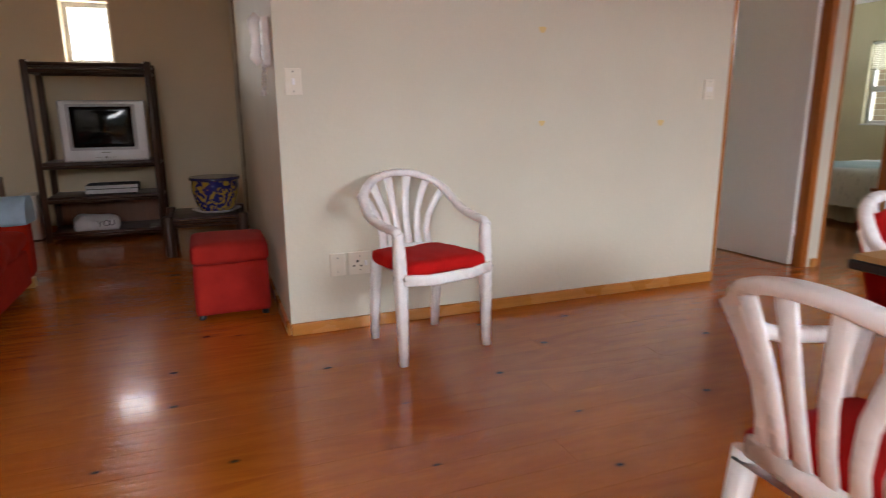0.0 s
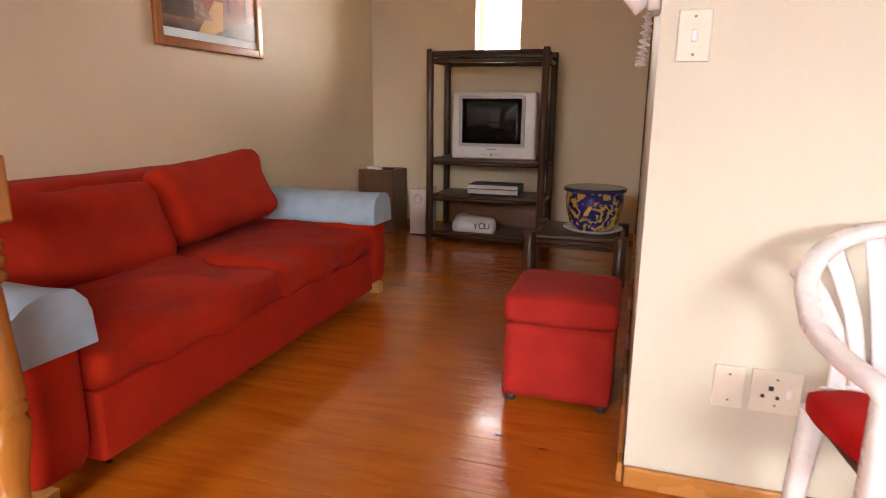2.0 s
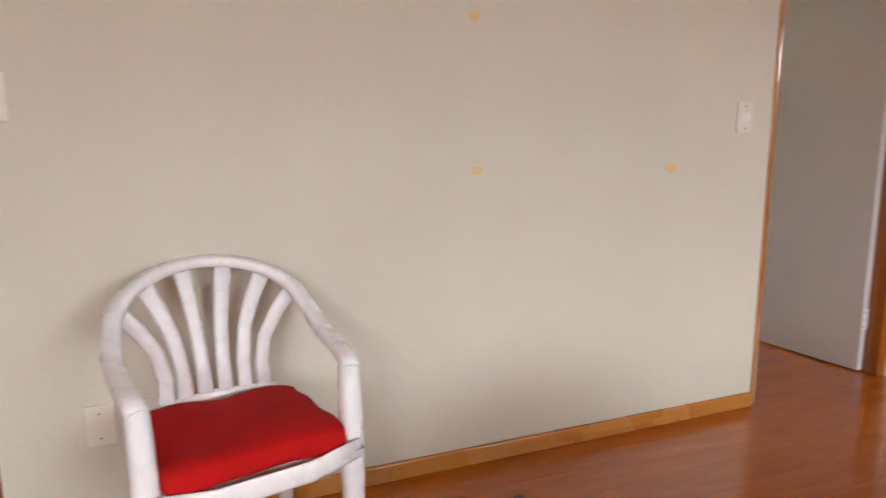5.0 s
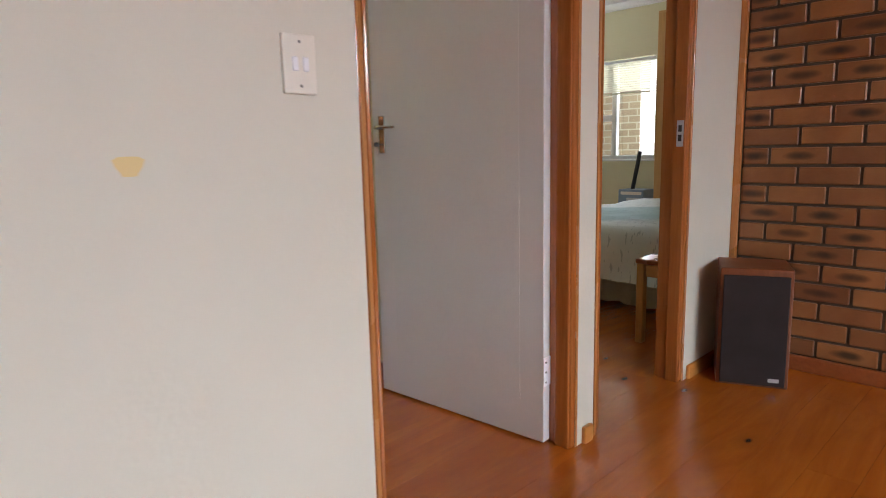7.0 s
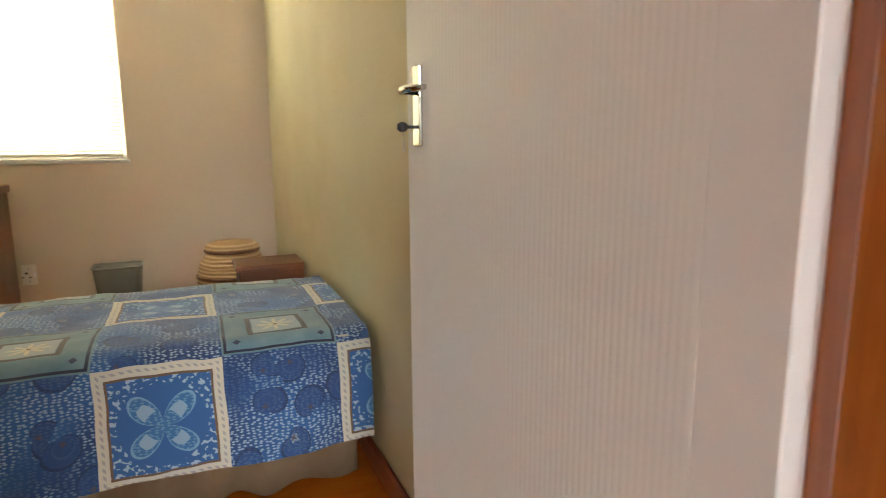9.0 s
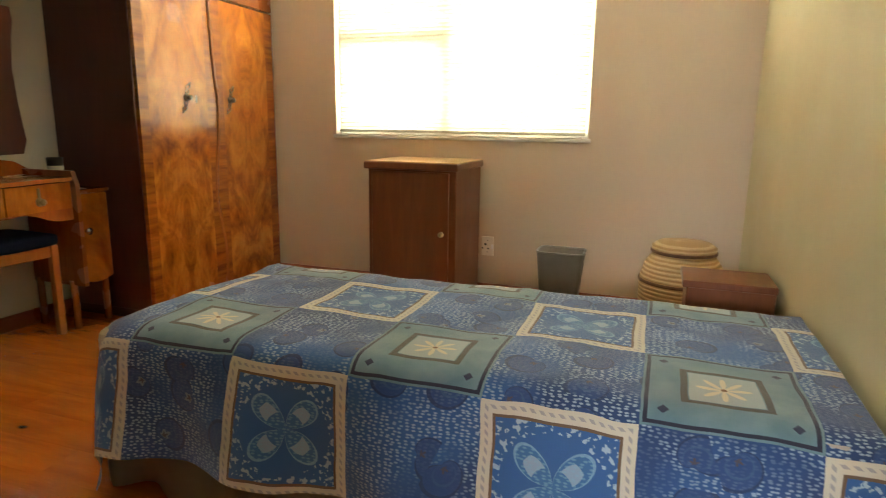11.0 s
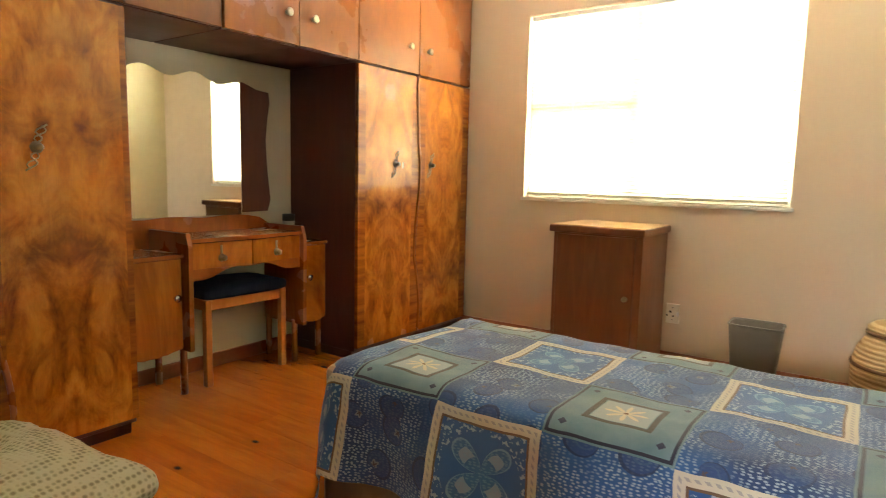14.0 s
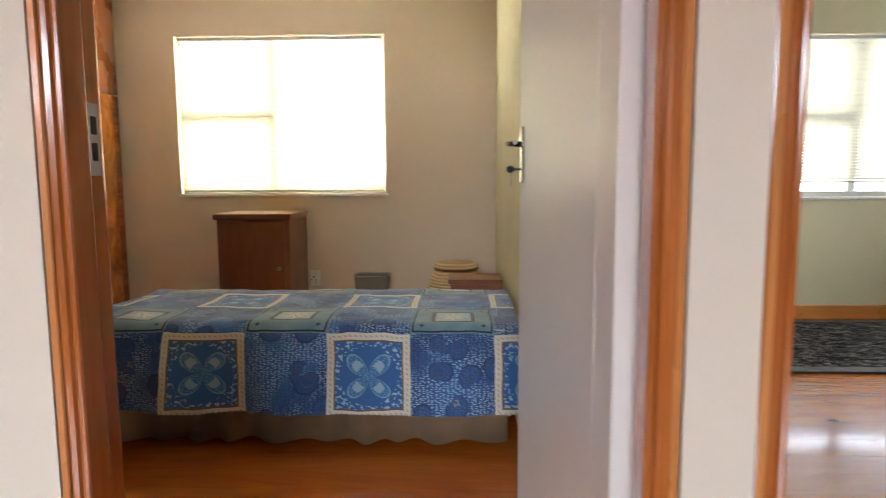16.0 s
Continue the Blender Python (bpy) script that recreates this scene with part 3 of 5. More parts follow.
for a, b, c, d in ((0.11, 1.85, 0, H), (2.65, NY + 0.22, 0, H), (1.85, 2.65, 0, 0.87), (1.85, 2.65, 1.88, H)):
    box(bm, EX, EX + 0.2, a, b, c, d)
structure("wall_east", bm, WALL_GREEN, "pale olive painted wall with a window", "wall")
structure("wall_far_south", box(B(), BX + 0.12, EX, 0, 0.11, 0, H), WALL_GREEN, "pale olive painted wall", "wall")
for nm, a in (("ceiling_living", (WX - 0.2, BX + 0.2, -5.2, 0.06)), ("ceiling_alcove", (WX - 0.2, 0.06, 0.06, NA + 0.22)), ("ceiling_bedroom", (0.06, 3.48, 0.06, NY + 0.22)), ("ceiling_far", (3.48, EX + 0.2, 0.06, NY + 0.22))):
    structure(nm, box(B(), *a, H, H + 0.12), BOARDCEIL if nm in ("ceiling_living", "ceiling_alcove") else CEIL, "plain ceiling", "ceiling")
structure("cornice", box(box(B(), EX - 0.07, EX, 0.11, NY, H - 0.07, H, 0.02), 3.53, EX - 0.07, NY - 0.07, NY, H - 0.07, H, 0.02), CEIL, "white moulded cornice", "cornice")
structure("ground", box(B(), -150, 150, -150, 150, -0.35, -0.15), paint("dry_lawn", (0.10, 0.12, 0.05), 0.9), "dry grassy ground outside", "ground")


def skirting(name, pts, material=SKIRT, h=0.062):
    """pts: stretches (x0, x1, y0, y1)."""
    bm = B()
    for a in pts:
        box(bm, *a, 0.0, h, 0.006, 2)
    return structure(name, bm, material, "varnished pine skirting board", "skirting")


skirting("baseboard_hall", [(0.0, 2.612, -0.018, -0.001), (3.492, 3.545, -0.018, -0.001), (4.30, BX - 0.035, -0.018, -0.001)])
skirting("baseboard_alcove", [(-0.019, -0.001, 0.0, NA), (WX + 0.001, -0.02, NA - 0.018, NA - 0.001), (WX + 0.001, WX + 0.018, -4.9, NA - 0.02)])
DARKSKIRT = wood("reddish_skirting", (0.24, 0.06, 0.016), (0.34, 0.10, 0.03), (1, 12, 12), 2.0, 0.3)
skirting("baseboard_bedroom", [(0.12, 3.40, NY - 0.018, NY - 0.001), (3.401, 3.419, 0.9, NY - 0.02), (0.111, 0.129, 1.34, 2.57)], DARKSKIRT, 0.075)
skirting("baseboard_far", [(3.56, EX - 0.02, NY - 0.018, NY - 0.001), (EX - 0.019, EX - 0.001, 0.12, NY - 0.02)], SKIRT, 0.1)
skirting("baseboard_brick", [(BX - 0.03, BX - 0.012, -4.9, -0.02)], DARKSKIRT, 0.07)


def door_frame(name, x0, x1, hinge_right=True):
    """Jambs, head, stop and architrave in the hall wall."""
    fr = tagged(thing(name, "varnished wooden door frame with a moulded edge", "door frame", (x0 + x1) / 2, 0.05, 0), kind="structure")
    for nm, xa, s in (("jamb", x0, 1), ("jamb", x1, -1)):
        deep = 0.036 if (name, s) != ("door_frame_1", 1) else 0.027
        a, b = sorted((xa, xa + s * deep))
        bm = box(B(), a, b, 0.002, 0.115, 0, 2.07, 0.008, 2)
        c, d = sorted((xa + s * deep, xa + s * (deep + 0.011)))
        box(bm, c, d, 0.006, 0.062, 0, 2.03, 0.005, 2)
        part(nm, bm, FRAME, fr)
        a, b = sorted((xa + s * 0.004, xa + s * 0.016))
        part("bead", box(B(), a, b, -0.003, 0.002, 0, 2.065, 0.002, 1), CASING, fr, "paler pine bead")
    part("head", box(B(), x0 + (0.027 if name == "door_frame_1" else 0.036), x1 - 0.036, 0.002, 0.115, 2.025, 2.07, 0.008, 2), FRAME, fr)
    return fr


f1 = door_frame("door_frame_1", *DOOR1)
f2 = door_frame("door_frame_2", *DOOR2)


def strike(parent, x, s, y, z):
    bm = box(B(), *sorted((x, x + s * 0.002)), y - 0.014, y + 0.014, z - 0.052, z + 0.052, 0.0005, 1)
    plate = part("strike_plate", bm, SILVER, parent, "steel strike plate")
    for dz in (-0.018, 0.02):
        part("slot", box(B(), *sorted((x + s * 0.002, x + s * 0.003)), y - 0.007, y + 0.007, z + dz - 0.013, z + dz + 0.013), DARK, plate)


strike(f1, 2.6412, 1, 0.086, 1.065)
strike(f2, 4.2298, -1, 0.03, 1.05)


# the open bedroom door
hx, hy, ang = 3.416, 0.088, 4.6
leaf = thing("bedroom_door", "white ribbed flush door standing open into the bedroom", "door", hx, hy, 0, ang)
W = 0.795
part("core", box(B(), -0.02, 0.02, 0, W, 0.008, 2.02, 0.002, 1), WHITE, leaf, local=True)
panel = []
for i in range(13):
    a = math.pi + math.pi * i / 12
    panel.append((W / 2 + math.cos(a) * (W / 2 - 0.095), 0.14 + math.sin(a) * 0.07))
for i in range(13):
    a = math.pi * i / 12
    panel.append((W / 2 + math.cos(a) * (W / 2 - 0.095), 1.90 + math.sin(a) * 0.07))
part("ribbed_panel", prism(B(), panel, "x", -0.0207, -0.0195), RIBBED, leaf, "fine vertical ribs", True)
for z in (0.26, 1.75):
    hg = part("hinge", box(B(), -0.024, 0.03, -0.004, 0.0, z - 0.05, z + 0.05, 0.0005, 1), PLASTIC, leaf, "white painted hinge", True)
    bm = B()
    for k in (-0.035, 0, 0.035):
        bmesh.ops.create_icosphere(bm, subdivisions=1, radius=0.004, matrix=Matrix.Translation((-0.012, -0.005, z + k)))
    part("screws", bm, SCREW, hg, "", True)
for s in (-1, 1):
    x = s * 0.0205
    hp = part("handle_plate", box(B(), *sorted((x, x + s * 0.008)), W - 0.072, W - 0.042, 1.0, 1.145, 0.003, 2), CHROME, leaf, "chrome handle plate", True)
    bm = sweep(B(), [(x, W - 0.056, 1.10), (x + s * 0.035, W - 0.056, 1.10), (x + s * 0.042, W - 0.075, 1.10), (x + s * 0.04, W - 0.16, 1.098)], [0.018, 0.016, 0.016, 0.011], [0.016, 0.016, 0.014, 0.010])
    part("lever", bm, CHROME, hp, "", True)
    if s < 0:
        k = sweep(B(), [(x, W - 0.056, 1.035), (x - 0.03, W - 0.056, 1.035)], 0.006)
        lathe(k, x - 0.035, W - 0.056, [(0.004, 1.026), (0.010, 1.030), (0.010, 1.040), (0.004, 1.044)], 10)
        part("key", k, DARK, leaf, "small dark key in the lock", True)
        part("key_ring", sweep(B(), [(x - 0.033, W - 0.056 + 0.002 * math.sin(i), 1.03 - 0.01 * i) for i in range(5)], 0.003), SILVER, leaf, "", True)


# ---- windows and blinds ----
def window(name, a0, a1, z0, z1, wall, axis, mull=None, trans=None, label="white framed window"):
    """A framed window standing in a wall's opening; wall: the plane of its middle."""
    w = tagged(thing(name, label, "window"), kind="structure")

    def bar(nm, a, b, c, d, t=0.025, material=WINFRAME):
        q = (a, b, wall - t, wall + t, c, d) if axis == "y" else (wall - t, wall + t, a, b, c, d)
        return part(nm, box(B(), *q, 0.004, 1), material, w)
    bar("frame", a0, a0 + 0.04, z0, z1), bar("frame", a1 - 0.04, a1, z0, z1)
    bar("frame", a0 + 0.04, a1 - 0.04, z0, z0 + 0.04), bar("frame", a0 + 0.04, a1 - 0.04, z1 - 0.04, z1)
    cells = [(a0 + 0.04, a1 - 0.04)]
    if mull:
        bar("mullion", mull - 0.03, mull + 0.03, z0 + 0.04, z1 - 0.04)
        cells = [(a0 + 0.04, mull - 0.03), (mull + 0.03, a1 - 0.04)]
    for i, (a, b) in enumerate(cells):
        spans = [(z0 + 0.04, z1 - 0.04)]
        if trans and i == trans[0]:
            bar("transom", a, b, trans[1] - 0.035, trans[1] + 0.035)
            spans = [(z0 + 0.04, trans[1] - 0.035), (trans[1] + 0.035, z1 - 0.04)]
        for c, d in spans:
            p = bar("pane", a, b, c, d, 0.003, GLASS)
            p.visible_shadow = False
    return w


window("window_1", 1.085, 2.615, 0.93, 2.07, NY + 0.085, "y", 1.78, (0, 1.49))
window("window_2", 5.5, 6.7, 0.89, 2.03, NY + 0.085, "y", 6.0, (0, 1.45))
window("window_3", 1.85, 2.65, 0.87, 1.88, EX + 0.10, "x", 2.34, (1, 1.30))
w4 = window("window_4", -1.4, -1.015, 1.50, 2.03, NA + 0.16, "y")
for i in range(3):
    part("glazing_bar", box(B(), -1.36, -1.055, NA + 0.145, NA + 0.155, 1.62 + 0.125 * i, 1.628 + 0.125 * i), WINFRAME, w4)
for nm, q in (("window_sill_1", (1.07, 2.63, NY - 0.015, NY + 0.055, 0.908, 0.93)), ("window_sill_2", (5.48, 6.72, NY - 0.015, NY + 0.055, 0.868, 0.89)), ("window_sill_3", (EX - 0.015, EX + 0.07, 1.83, 2.67, 0.85, 0.87))):
    structure(nm, box(B(), *q, 0.006, 2), WINFRAME, "white painted window sill", "window sill")


def blind(label, a0, a1, z0, z1, plane, axis, tilt, pitch=0.025):
    b = thing("venetian_blind", label, "blind", group="window blinds")

    def bar(nm, c, d, t, material):
        q = (a0, a1, plane - t, plane + t, c, d) if axis == "y" else (plane - t, plane + t, a0, a1, c, d)
        part(nm, box(B(), *q, 0.003, 1), material, b)
    bar("headrail", z1 - 0.028, z1, 0.014, WINFRAME)
    bar("bottom_rail", z0, z0 + 0.014, 0.012, SLAT)
    bm = B()
    n = 5
    cols = []
    for k in range(n):
        s = -0.0135 + 0.027 * k / (n - 1)
        h = 0.003 * (1 - (s / 0.0135) ** 2)
        p, q = s * math.cos(tilt) - h * math.sin(tilt), s * math.sin(tilt) + h * math.cos(tilt)
        e0, e1 = ((a0 + 0.004, p, q), (a1 - 0.004, p, q)) if axis == "y" else ((p, a0 + 0.004, q), (p, a1 - 0.004, q))
        cols.append((bm.verts.new(e0), bm.verts.new(e1)))
    for c, d in zip(cols, cols[1:]):
        f = bm.faces.new((c[0], c[1], d[1], d[0]))
        f.smooth = True
    me = bpy.data.meshes.new("slat")
    bm.to_mesh(me)
    bm.free()
    me.materials.append(SLAT)
    z = z1 - 0.035
    while z > z0 + 0.02:
        s = new("slat", me)
        s.parent = b
        s.location = (0, plane, z) if axis == "y" else (plane, 0, z)
        z -= pitch
    for k in (0.2, 0.8):
        a = a0 + (a1 - a0) * k
        q = (a - 0.001, a + 0.001, plane - 0.016, plane - 0.0145, z0, z1) if axis == "y" else (plane - 0.016, plane - 0.0145, a - 0.001, a + 0.001, z0, z1)
        part("cord", box(B(), *q), WINFRAME, b)
    return b


blind("closed cream venetian blind filling the bedroom window", 1.10, 2.60, 0.945, 2.062, NY + 0.025, "y", radians(-60), 0.0225)
blind("lowered white venetian blind over the far bedroom window", 5.51, 6.69, 0.99, 2.02, NY + 0.025, "y", radians(-50), 0.0225)
blind("half-raised white venetian blind in the far bedroom", 1.86, 2.64, 1.53, 1.87, EX + 0.02, "x", radians(-40), 0.0225)

PALEBRICK = Nodes("weathered_outdoor_brick", 0.9)
_t = PALEBRICK.node("TexBrick")
_g = PALEBRICK.node("SeparateXYZ")
_c = PALEBRICK.node("CombineXYZ")
PALEBRICK.put(_g.inputs[0], PALEBRICK.node("TexCoord").outputs["Object"])
PALEBRICK.put(_c.inputs[0], _g.outputs[1]), PALEBRICK.put(_c.inputs[1], _g.outputs[2])
PALEBRICK.put(_t.inputs["Vector"], _c.outputs[0])
for _k, _q in (("Color1", (0.34, 0.27, 0.22)), ("Color2", (0.26, 0.20, 0.16)), ("Mortar", (0.42, 0.39, 0.35)), ("Scale", 1.0), ("Mortar Size", 0.008), ("Brick Width", 0.23), ("Row Height", 0.085)):
    PALEBRICK.put(_t.inputs[_k], _q)
PALEBRICK = PALEBRICK.color(_t.outputs["Color"]).mat
# a brick house corner outside the far bedroom's east window
out = thing("neighbouring_wall", "brown brick boundary wall outside the window", "wall", 9.2, 3.6, -0.15)
part("pier", box(B(), 9.0, 9.25, 2.75, 3.0, -0.15, 2.6, 0.01), PALEBRICK, out)
part("wall", box(B(), 9.0, 9.2, 3.0, 6.0, -0.15, 2.2, 0.01), PALEBRICK, out)
part("low_wall", box(B(), 9.0, 9.2, 0.0, 2.75, -0.15, 0.85, 0.01), PALEBRICK, out)


# ---- switches, sockets, phone ----
def switch_plate(label, x, z, w, h, rockers, y=0.0):
    s = thing("light_switch", label, "light switch", x, y, z)
    part("plate", box(B(), x - w / 2, x + w / 2, y - 0.010, y, z - h / 2, z + h / 2, 0.003, 2), PLATE, s)
    for i in range(rockers):
        k = x + (i - (rockers - 1) / 2) * 0.024
        part("rocker", box(B(), k - 0.007, k + 0.007, y - 0.014, y - 0.010, z - 0.014, z + 0.014, 0.002, 1), PLASTIC, s)
    for dz in (-0.042, 0.042):
        part("screw", box(B(), x - 0.003, x + 0.003, y - 0.012, y - 0.010, z + dz * h / 0.115 - 0.003, z + dz * h / 0.115 + 0.003, 0.001, 1), SCREW, s)
    return s


switch_plate("ivory single light switch on the cream wall", 0.077, 1.20, 0.074, 0.117, 1)
switch_plate("ivory double light switch beside the bedroom door", 2.47, 1.18, 0.074, 0.115, 2)


def socket(label, x, z, y, w, pins=True):
    s = thing("wall_socket", label, "socket", x, y, z)
    part("plate", box(B(), x - w / 2, x + w / 2, y - 0.010, y, z - 0.057, z + 0.057, 0.003, 2), PLATE, s)
    if pins:
        for dx, dz, r in ((-0.012, 0.010, 0.006), (-0.03, -0.012, 0.0045), (0.004, -0.014, 0.0045)):
            part("pin_hole", box(B(), x + dx - r, x + dx + r, y - 0.0115, y - 0.010, z + dz - r, z + dz + r, 0.0007, 1), DARK, s)
        part("rocker", box(B(), x + 0.022, x + 0.036, y - 0.014, y - 0.010, z - 0.014, z + 0.012, 0.002, 1), PLASTIC, s)
    for dz in (-0.035, 0.035):
        part("screw", box(B(), x - 0.003, x + 0.003, y - 0.012, y - 0.010, z + dz - 0.003, z + dz + 0.003, 0.001, 1), SCREW, s)


socket("blank ivory cover plate on the cream wall", 0.240, 0.336, 0.0, 0.074, False)
socket("ivory three-pin wall socket on the cream wall", 0.350, 0.336, 0.0, 0.118)
socket("ivory three-pin wall socket under the bedroom window", 2.075, 0.30, NY, 0.072)

ph = thing("wall_phone", "white intercom handset hung on the wall corner", "intercom phone", -0.02, 0.17, 1.28)
part("cradle", box(B(), -0.035, -0.001, 0.10, 0.215, 1.275, 1.49, 0.008, 3), PLASTIC, ph)
part("handset", sweep(B(), [(-0.045, 0.14, 1.285), (-0.066, 0.14, 1.31), (-0.058, 0.14, 1.38), (-0.066, 0.14, 1.47), (-0.045, 0.14, 1.495)], [0.045, 0.055, 0.042, 0.055, 0.045], [0.03, 0.036, 0.025, 0.036, 0.03], up=(0, 1, 0)), PLASTIC, ph)
coil = [(-0.03 + 0.011 * math.cos(i * 1.4) - 0.012 * math.sin(math.pi * i / 90) + (0.0 if i < 45 else 0.004), 0.13 + 0.04 * i / 90 + 0.011 * math.sin(i * 1.4), 1.275 - 0.13 * math.sin(math.pi * i / 90)) for i in range(91)]
part("coiled_cord", sweep(B(), coil, 0.005, seg=5), PLASTIC, ph, "curly white cord")
cb = thing("wall_cable", "thin brown cable running down the alcove wall", "cable", -0.01, 2.6, 0)
part("cable", sweep(B(), [(-0.008, 2.75 + 0.02 * math.sin(i * 0.9), 2.3 - 0.14 * i) for i in range(16)], 0.008, seg=6), BAND, cb)
for x, z, r in ((1.36, 1.0, 0.018), (2.14, 0.992, 0.022), (1.35, 1.47, 0.02)):
    pts = [(x + r * math.cos(k) * (1 + 0.3 * math.sin(3 * k)), z + r * math.sin(k) * (1 + 0.25 * math.cos(2 * k))) for k in [i * 0.45 for i in range(14)]]
    tagged(part("adhesive_mark", prism(B(), pts, "y", -0.0015, -0.0003), STAIN, None), "faint yellow adhesive mark on the wall", "stain")


# ---- plastic chairs ----
def plastic_chair(name):
    """Moulded armchair facing -y, its feet round the origin."""
    c = thing(name, "white moulded plastic armchair with a fan back", "chair", group="plastic chairs")
    L = dict(local=True)
    bm = B()
    xs, ys = 9, 8
    grid = []
    for j in range(ys):
        v = j / (ys - 1)
        half = 0.235 - 0.06 * v
        row = []
        for i in range(xs):
            u = i / (xs - 1) * 2 - 1
            row.append(bm.verts.new((u * half, -0.215 + 0.40 * v, 0.405 - 0.022 * (1 - u * u) * (1 - (2 * v - 1) ** 2) - 0.02 * v - (0.02 if j == 0 else 0))))
        grid.append(row)
    for j in range(ys - 1):
        for i in range(xs - 1):
            f = bm.faces.new((grid[j][i], grid[j][i + 1], grid[j + 1][i + 1], grid[j + 1][i]))
            f.smooth = True
    r = bmesh.ops.solidify(bm, geom=bm.faces[:], thickness=0.012)
    part("seat", bm, PLASTIC, c, **L)
    part("apron", sweep(B(), [(-0.225, -0.205, 0.385), (-0.1, -0.228, 0.375), (0.1, -0.228, 0.375), (0.225, -0.205, 0.385)], 0.012, 0.05), PLASTIC, c, **L)
    for s in (-1, 1):
        part("front_leg", sweep(B(), [(s * 0.222, -0.178, 0.0), (s * 0.221, -0.175, 0.12), (s * 0.222, -0.165, 0.36), (s * 0.224, -0.16, 0.50), (s * 0.225, -0.155, 0.575)], [0.036, 0.043, 0.056, 0.052, 0.046], [0.036, 0.043, 0.06, 0.048, 0.042], up=(0, 1, 0)), PLASTIC, c, **L)
        part("back_leg", sweep(B(), [(s * 0.170, 0.19, 0.0), (s * 0.172, 0.175, 0.2), (s * 0.170, 0.15, 0.40)], [0.036, 0.046, 0.054], [0.032, 0.04, 0.046], up=(0, 1, 0)), PLASTIC, c, **L)
    # one rim: arm, arch, arm
    def arch(k):
        a = math.pi * k
        return Vector((-0.272 * math.cos(a) * (1 - 0.10 * math.sin(a)), 0.11 + 0.135 * math.sin(a) ** 0.8, 0.635 + 0.148 * math.sin(a) ** 0.75))
    left = [Vector((-0.258, -0.170, 0.565)), Vector((-0.264, -0.138, 0.583)), Vector((-0.275, -0.06, 0.590)), Vector((-0.278, 0.02, 0.602)), Vector((-0.279, 0.07, 0.62))]
    mid = [arch(i / 22) for i in range(1, 22)]
    pts = left + mid + [Vector((-p.x, p.y, p.z)) for p in reversed(left)]
    pts = [Vector((p.x * 0.87, p.y, p.z)) for p in pts]
    part("rim", sweep(B(), pts, 0.044, 0.034, 12), PLASTIC, c, **L)
    part("back_foot", sweep(B(), [(-0.155, 0.165, 0.42), (0, 0.185, 0.425), (0.155, 0.165, 0.42)], 0.022, 0.05), PLASTIC, c, **L)
    for i in range(6):
        u = (i - 2.5) / 2.5
        k = 0.5 + 0.36 * u
        top = arch(k)
        a = Vector((u * 0.125, 0.178 - 0.012 * u * u, 0.43))
        p = [a.lerp(top, t) + Vector((-u * 0.045 * math.sin(math.pi * t), 0.012 * math.sin(math.pi * t), 0)) for t in (0, 0.25, 0.5, 0.75, 0.98)]
        part("back_slat", sweep(B(), p, [0.040, 0.036, 0.036, 0.040, 0.046], 0.012, 8, up=(0, 1, 0.0)), PLASTIC, c, **L)
    return c


chair = plastic_chair("plastic_chair")
tagged(chair, "white moulded plastic armchair standing by the cream wall")
chair.matrix_basis = pose(0.578, -0.33, 0, 0, 0, 12.5)
ch2 = copy_thing(chair, pose(0.80, -2.245, 0, 0, 0, 90))
tagged(ch2, "white moulded plastic armchair drawn up to the table")
ch3 = copy_thing(chair, pose(1.80, -1.78, 0, 0, 0, 8))
tagged(ch3, "white plastic armchair with a red cloth against its back")


def seat_cushion(m, label):
    q = thing("seat_cushion", label, "cushion", group="red seat cushions")
    q.matrix_basis = m
    bm = cushion(B(), -0.198, 0.198, -0.205, 0.15, 0.390, 0.445, 0.006, 0.012, 14, 3.1, 0.8)
    part("cover", bm, REDCUSH, q, local=True)
    part("piping", sweep(B(), [(0.193 * math.copysign(abs(math.cos(a)) ** 0.5, math.cos(a)), -0.028 + 0.172 * math.copysign(abs(math.sin(a)) ** 0.5, math.sin(a)), 0.416) for a in [i * math.pi / 16 for i in range(33)]], 0.010, seg=6), REDCUSH, q, local=True)


seat_cushion(pose(0.578, -0.33, 0.002, 0, 0, 12.5), "bright red cloth cushion on the plastic chair")
seat_cushion(pose(0.80, -2.245, 0.002, 0, 0, 90), "red cloth cushion on the chair at the table")
cl = thing("red_cloth", "red cloth cushion propped against the back of a chair", "cloth")
cl.matrix_basis = pose(1.80, -1.78, 0, 0, 0, 8)
bm = B()
cols = []
for i in range(13):
    u = (i / 12 * 2 - 1) * 0.22
    cols.append([bm.verts.new((u, y + 0.008 * math.sin(u * 40 + y * 9), z - 0.5 * u * u)) for y, z in ((0.02, 0.43), (0.11, 0.445), (0.145, 0.50), (0.165, 0.58), (0.185, 0.66), (0.20, 0.72), (0.21, 0.745))])
for a, b in zip(cols, cols[1:]):
    for i in range(6):
        f = bm.faces.new((a[i], b[i], b[i + 1], a[i + 1]))
        f.smooth = True
bmesh.ops.solidify(bm, geom=bm.faces[:], thickness=0.02)
part("cloth", bm, REDCUSH, cl, local=True)

tb = thing("dining_table", "square table with a pale wooden top and black edge", "table", 1.75, -2.45, 0)
part("tabletop", box(B(), 1.02, 2.3, -3.03, -1.98, 0.725, 0.75, 0.003, 1), CABTOP, tb)
part("edge_band", box(B(), 1.012, 2.308, -3.038, -1.972, 0.715, 0.737, 0.004, 1), DARK, tb, "black edge band")
for x in (1.1, 2.2):
    for y in (-2.93, -2.08):
        part("leg", box(B(), x - 0.03, x + 0.03, y - 0.03, y + 0.03, 0, 0.715, 0.005, 2), PLASTIC, tb)

